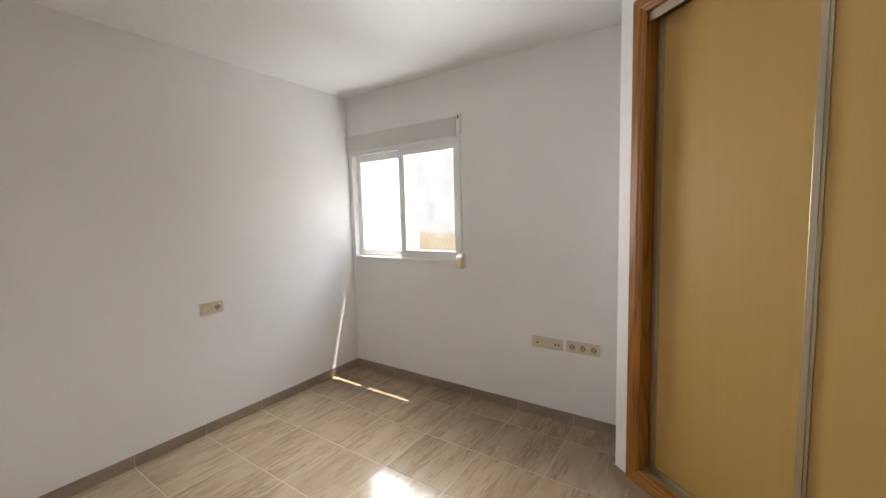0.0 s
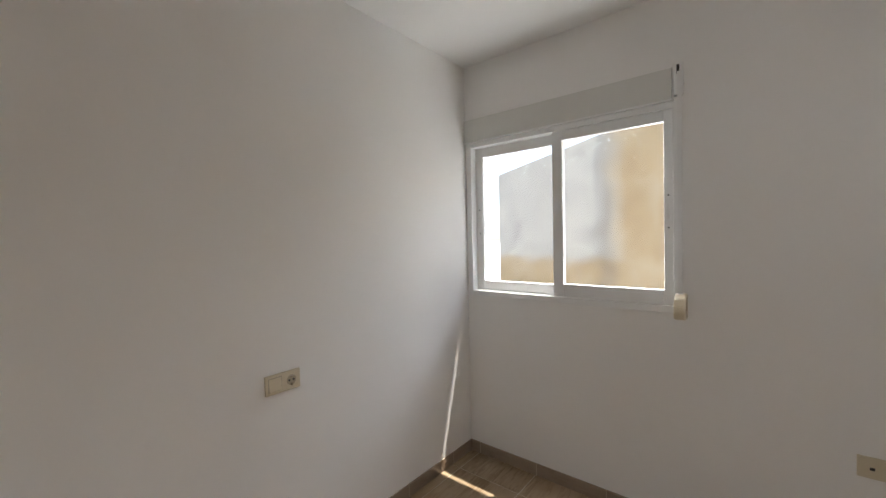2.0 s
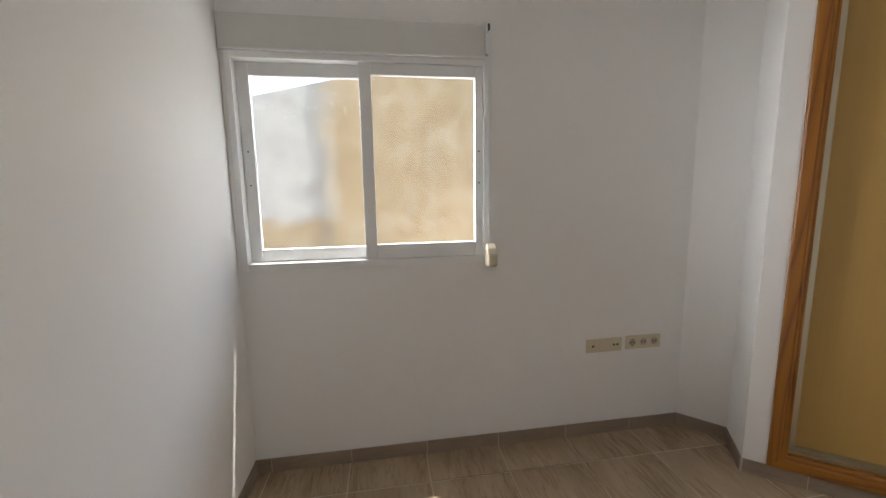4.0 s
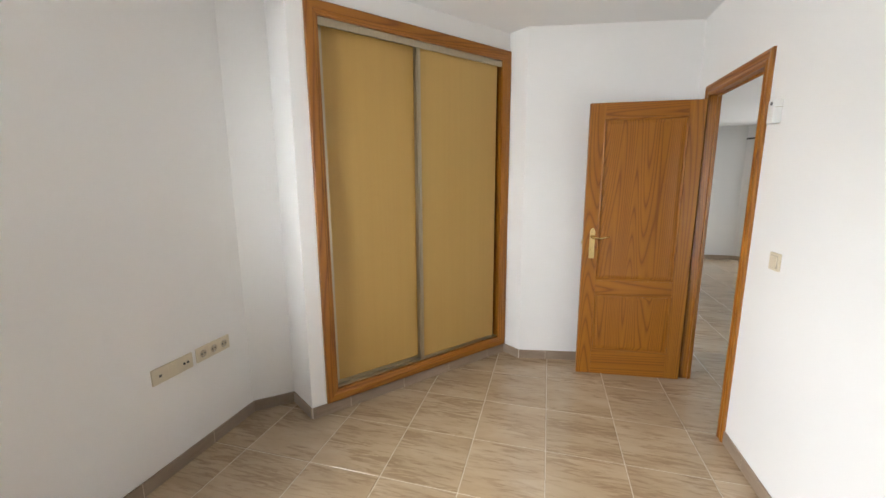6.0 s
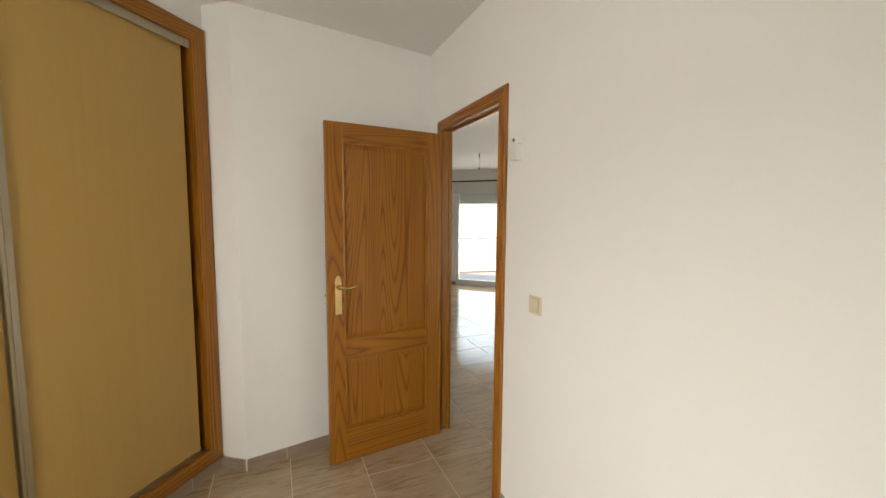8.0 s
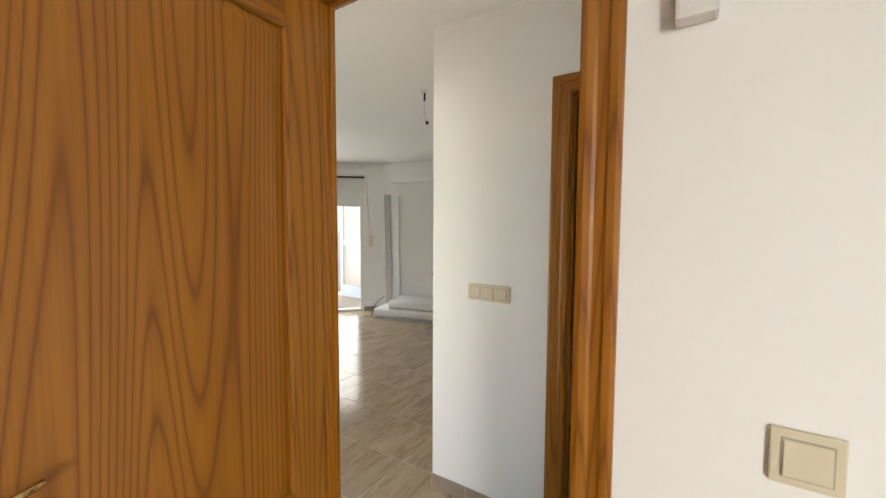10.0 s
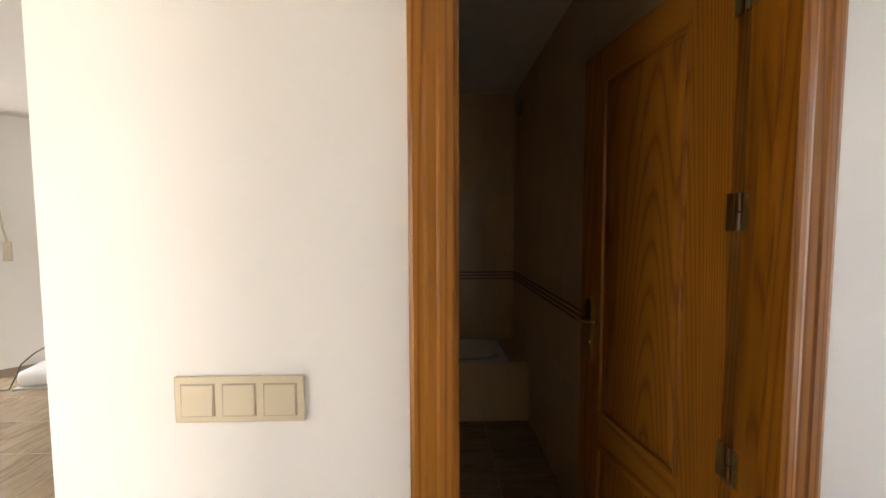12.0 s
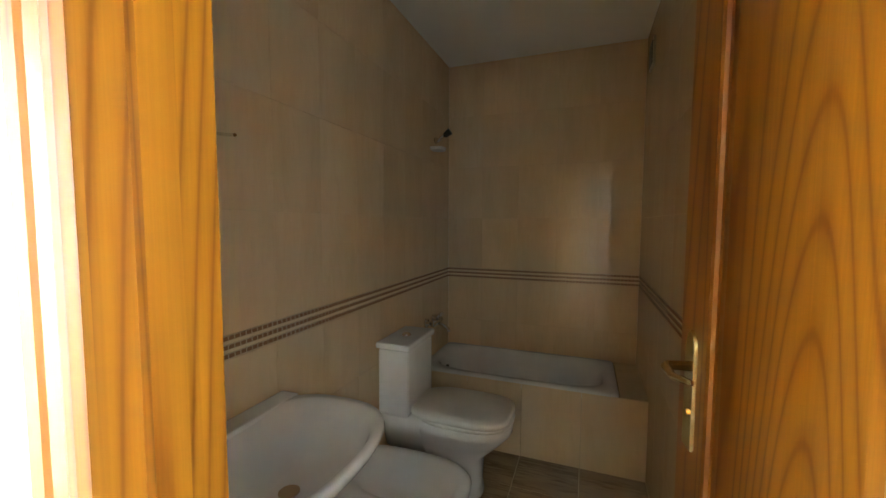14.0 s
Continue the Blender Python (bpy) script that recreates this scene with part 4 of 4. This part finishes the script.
# terrace beyond the doors, in the frame of the slanting wall
ter = structure("terrace", boxes((-1.6, 4.0, -3.0, -0.245, -0.12, -0.012)), TERRACE, "reddish tiled terrace floor in full sun", "terrace")
ter.matrix_basis = lm
# unseen roof slab, added to shade the terrace and hold its brightness down
tr = structure("terrace_shade_roof", boxes((-1.7, 4.0, -1.5, -0.245, 2.605, 2.72)), WEATHER, "unseen white roof slab added to shade the terrace", "roof")
tr.matrix_basis = lm
tw = structure("terrace_wall", boxes((-1.5, 1.21, -2.5, -2.17, -0.1, 2.6)), SHADE_W, "off-white rendered wall at the back of the terrace", "wall")
tw.matrix_basis = lm
tp = structure("terrace_pillar", boxes((1.21, 1.355, -2.8, -1.93, -0.1, 2.6)), SHADE_W, "off-white rendered pillar on the terrace", "pillar")
tp.matrix_basis = lm
to = structure("terrace_pillar_side", boxes((1.356, 1.48, -2.8, -1.945, -0.1, 2.6)), OCHRE_W, "ochre rendered flank of the terrace pillar", "pillar")
to.matrix_basis = lm
tj = structure("terrace_side_wall", boxes((-1.7, -1.5, -2.6, -0.245, -0.1, 2.6)), SHADE_W, "off-white rendered side wall of the terrace", "wall")
tj.matrix_basis = lm
sh = thing("louvred_shutter", lm @ pose(0.95, -2.17, 1.26), "white louvred shutter on the terrace wall", "shutter")
part("frame", boxes((-0.14, -0.115, 0, 0.03, 0, 0.80), (0.115, 0.14, 0, 0.03, 0, 0.80), (-0.115, 0.115, 0, 0.03, 0, 0.03), (-0.115, 0.115, 0, 0.03, 0.77, 0.80)), LACQ, sh)
for k in range(14):
    slat = boxes((-0.115, 0.115, 0.006, 0.012, 0.034 + k * 0.052, 0.084 + k * 0.052))
    for v in slat.verts:
        v.co.y += 0.012 if v.co.z < 0.05 + k * 0.052 else 0.0
    part("slat", slat, LACQ, sh)
td = thing("terrace_door", lm @ pose(0.335, -1.03, 0.0, 0, 0, -49), "white glazed terrace door standing open", "door")
part("stile", boxes((0, 0.06, -0.02, 0.02, 0.01, 2.05)), LACQ, td)
part("stile", boxes((0.59, 0.65, -0.02, 0.02, 0.01, 2.05)), LACQ, td)
for z0, z1 in ((0.01, 0.24), (1.06, 1.12), (1.97, 2.05)):
    part("rail", boxes((0.06, 0.59, -0.02, 0.02, z0, z1)), LACQ, td)
for z0, z1 in ((0.24, 1.06), (1.12, 1.97)):
    p = part("pane", boxes((0.06, 0.59, -0.003, 0.003, z0, z1)), GLASS, td)
    p.visible_shadow = False
pm, PLEN = along((1.45, -2.78), (3.75, -1.03))
rl = thing("terrace_railing", lm @ pm, "glass terrace railing with a dark metal handrail", "railing")
part("kerb", boxes((0, PLEN, -0.10, 0, -0.1, 0.03), bevel=0.004), CARD, rl, "low grey kerb")
part("handrail", tube(bmesh.new(), [(0, -0.05, 0.905), (PLEN, -0.05, 0.905)], 0.014, 8), DARK, rl, "dark metal handrail")
for k in range(3):
    part("post", tube(bmesh.new(), [(0.02 + k * 1.42, -0.05, 0.0), (0.02 + k * 1.42, -0.05, 0.90)], 0.012, 8), LACQ, rl)
for k in range(2):
    p = part("pane", boxes((0.04 + k * 1.42, 1.42 + k * 1.42, -0.054, -0.046, 0.06, 0.88)), GLASS, rl)
    p.visible_shadow = False
pt = thing("plant_pot", lm @ pose(1.40, -1.80, -0.012), "small empty terracotta plant pot", "pot")
part("body", lofted(bmesh.new(), [oval(0, 0, 0, 0.07, 0.07, 20, 2), oval(0, 0, 0.12, 0.095, 0.095, 20, 2), oval(0, 0, 0.122, 0.105, 0.105, 20, 2), oval(0, 0, 0.155, 0.108, 0.108, 20, 2), oval(0, 0, 0.155, 0.09, 0.09, 20, 2), oval(0, 0, 0.05, 0.07, 0.07, 20, 2)]), TERRACOTTA, pt, "", True)
hs = thing("far_house", lm @ pose(2.4, -38, -3.2), "far pale flat-roofed house beyond the terrace", "house")
part("wall", boxes((-9, 9, -5, 5, 0, 5.2)), WEATHER, hs)
part("roof", boxes((-9.2, 9.2, -5.2, 5.2, 5.2, 5.5)), WEATHER, hs)
for k in range(5):
    part("window", boxes((-7.4 + k * 3.2, -6.2 + k * 3.2, 5.0, 5.03, 2.6, 4.0)), CARD, hs)


# ---- skirting ----
def skirting(p, q, group, off=0.0, piece=0.413, h=0.075):
    """Skirting tiles along a wall from p to q, the room lying to the left of the way from p to q."""
    m, n = along(p, q)
    s = tagged(new("baseboard"), "taupe ceramic skirting tiles with pale joints", "baseboard", kind="structure")
    s.matrix_basis = m
    part("joint_bed", boxes((0.001, n - 0.001, 0.0005, 0.0082, 0, h - 0.001)), GROUT, s)
    x = off - piece if off > 0 else 0.0
    while x < n:
        a, b = max(x, 0.0) + 0.0024, min(x + piece, n) - 0.0024
        if b - a > 0.01:
            part("skirting_tile", boxes((a, b, 0.001, 0.009, 0.001, h)), BASE_T, s)
        x += piece


skirting((0, 0), (0, YD), "a", 0.216)
skirting(P1, (0, 0), "b", 0.324)
skirting(P2, P1, "c")
skirting(P3, P2, "d")
skirting(PW, P3, "e", 0.2)
skirting(P4, PW, "f")
skirting(PC, P4, "g", 0.2)
skirting((0, YD), (2.900, YD), "h", 0.2)
skirting((3.332, YB), (3.958, YB), "i")
skirting((3.958, YB), LF, "j")
skirting(LF, LA, "k")
skirting(LA, (LA[0] + G0 * 0.707, LA[1] + G0 * 0.707), "l")
skirting((LB[0] - 0.15, LB[1] - 0.15), LB, "m")
skirting(LB, (LB[0], YH), "n")


# ---- tiles of floors and bathroom walls ----
def shared_tile(name, sx, sy, sz, material):
    bm = boxes((-sx / 2, sx / 2, -sy / 2, sy / 2, -sz, 0))
    top = [e for e in bm.edges if all(v.co.z > -1e-6 for v in e.verts)]
    bmesh.ops.bevel(bm, geom=top, offset=0.0012, segments=1, affect="EDGES")
    return mesh_of(name, bm, material)


TXP, TYP = 0.4165, 0.411
floor_tile = shared_tile("tile", TXP - 0.005, TYP - 0.005, 0.010, FLOOR_T)
rng = random.Random(5)


def in_plan(x, y):
    if y > YD + 0.1:
        return x < 4.0 and not (x > 2.9 and y > -1.1 * (x - 2.5))
    if y > YB + 0.1:
        return 1.45 < x < 9.0
    return 4.0 < x < 9.0 and y > -8.0 + max(0, (x - 4.0) * 0.26) and y > x - 14.4


for i in range(0, 22):
    for j in range(0, 20):
        x, y = 0.90 - 3 * TXP + (i + 0.5) * TXP, 0.186 - (j + 0.5) * TYP
        if not in_plan(x, y):
            continue
        o = new("tile", floor_tile)
        o.parent = floor
        o.location = (x, y, rng.uniform(-0.0004, 0.0002))
        o.rotation_euler = (0, 0, math.pi * rng.randint(0, 1))

bfloor = structure("floor_bath", boxes((BX0, BX1, BY, YBI, -0.003, -0.001)), GROUT, "bathroom floor of brown ceramic tiles", "floor")
bt = shared_tile("tile", 0.327, 0.327, 0.003, BATH_F)
for i in range(4):
    for j in range(8):
        o = new("tile", bt)
        o.parent = bfloor
        o.location = (BX0 + 0.165 + i * 0.33, YBI - 0.165 - j * 0.33, 0.001)


def bath_wall(name, m, width, label):
    """A tiled bathroom wall in local x and z, facing local -y, with a mosaic border."""
    s = structure(name, boxes((0, width, 0.003, 0.008, 0, HB)), BATH_G, label, "wall")
    s.matrix_basis = m
    rows = [(0.0, 0.32), (0.32, 0.64), (0.64, 0.955), (1.03, 1.40), (1.40, 1.77), (1.77, 2.14), (2.14, HB)]
    n = max(1, round(width / 0.25))
    w = width / n
    for z0, z1 in rows:
        hz = z1 - z0
        me = mesh_of("wall_tile", boxes((0.0007, w - 0.0007, 0, 0.004, 0.0007, hz - 0.0007)), BATH_T)
        for k in range(n):
            o = new("wall_tile", me)
            o.parent = s
            o.location = (k * w, 0, z0)
    for z0, mat in ((0.958, MOSAIC_L), (0.985, MOSAIC_L), (1.012, MOSAIC_L)):
        part("border_strip", boxes((0.0, width, 0.0, 0.004, z0, z0 + 0.015)), mat, s)
    bm = bmesh.new()
    r = random.Random(len(name))
    for row, z0 in enumerate((0.957, 0.984, 1.011)):
        x = 0.0
        while x < width - 0.02:
            wide = 0.017 + 0.002 * r.random()
            box(bm, x + 0.001, x + wide, -0.001, 0.003, z0 + 0.002, z0 + 0.014)
            x += 0.0215
    tagged(part("mosaic", bm, MOSAIC_D, s), "rows of small dark brown mosaic squares", kind="stuff")
    for z0 in (0.9745, 1.0015):
        part("border_strip", boxes((0.0, width, 0.001, 0.004, z0, z0 + 0.009)), BATH_P, s)


bath_wall("wall_tiled_long", pose(BX1, YBI, 0, 0, 0, -90), YBI - BY, "long cream tiled bathroom wall with mosaic border")
bath_wall("wall_tiled_end", pose(BX1, BY, 0, 0, 0, 180), BX1 - BX0, "cream tiled wall above the bathtub")
bath_wall("wall_tiled_side", pose(BX0, BY, 0, 0, 0, 90), YBI - BY, "cream tiled bathroom wall behind the door")
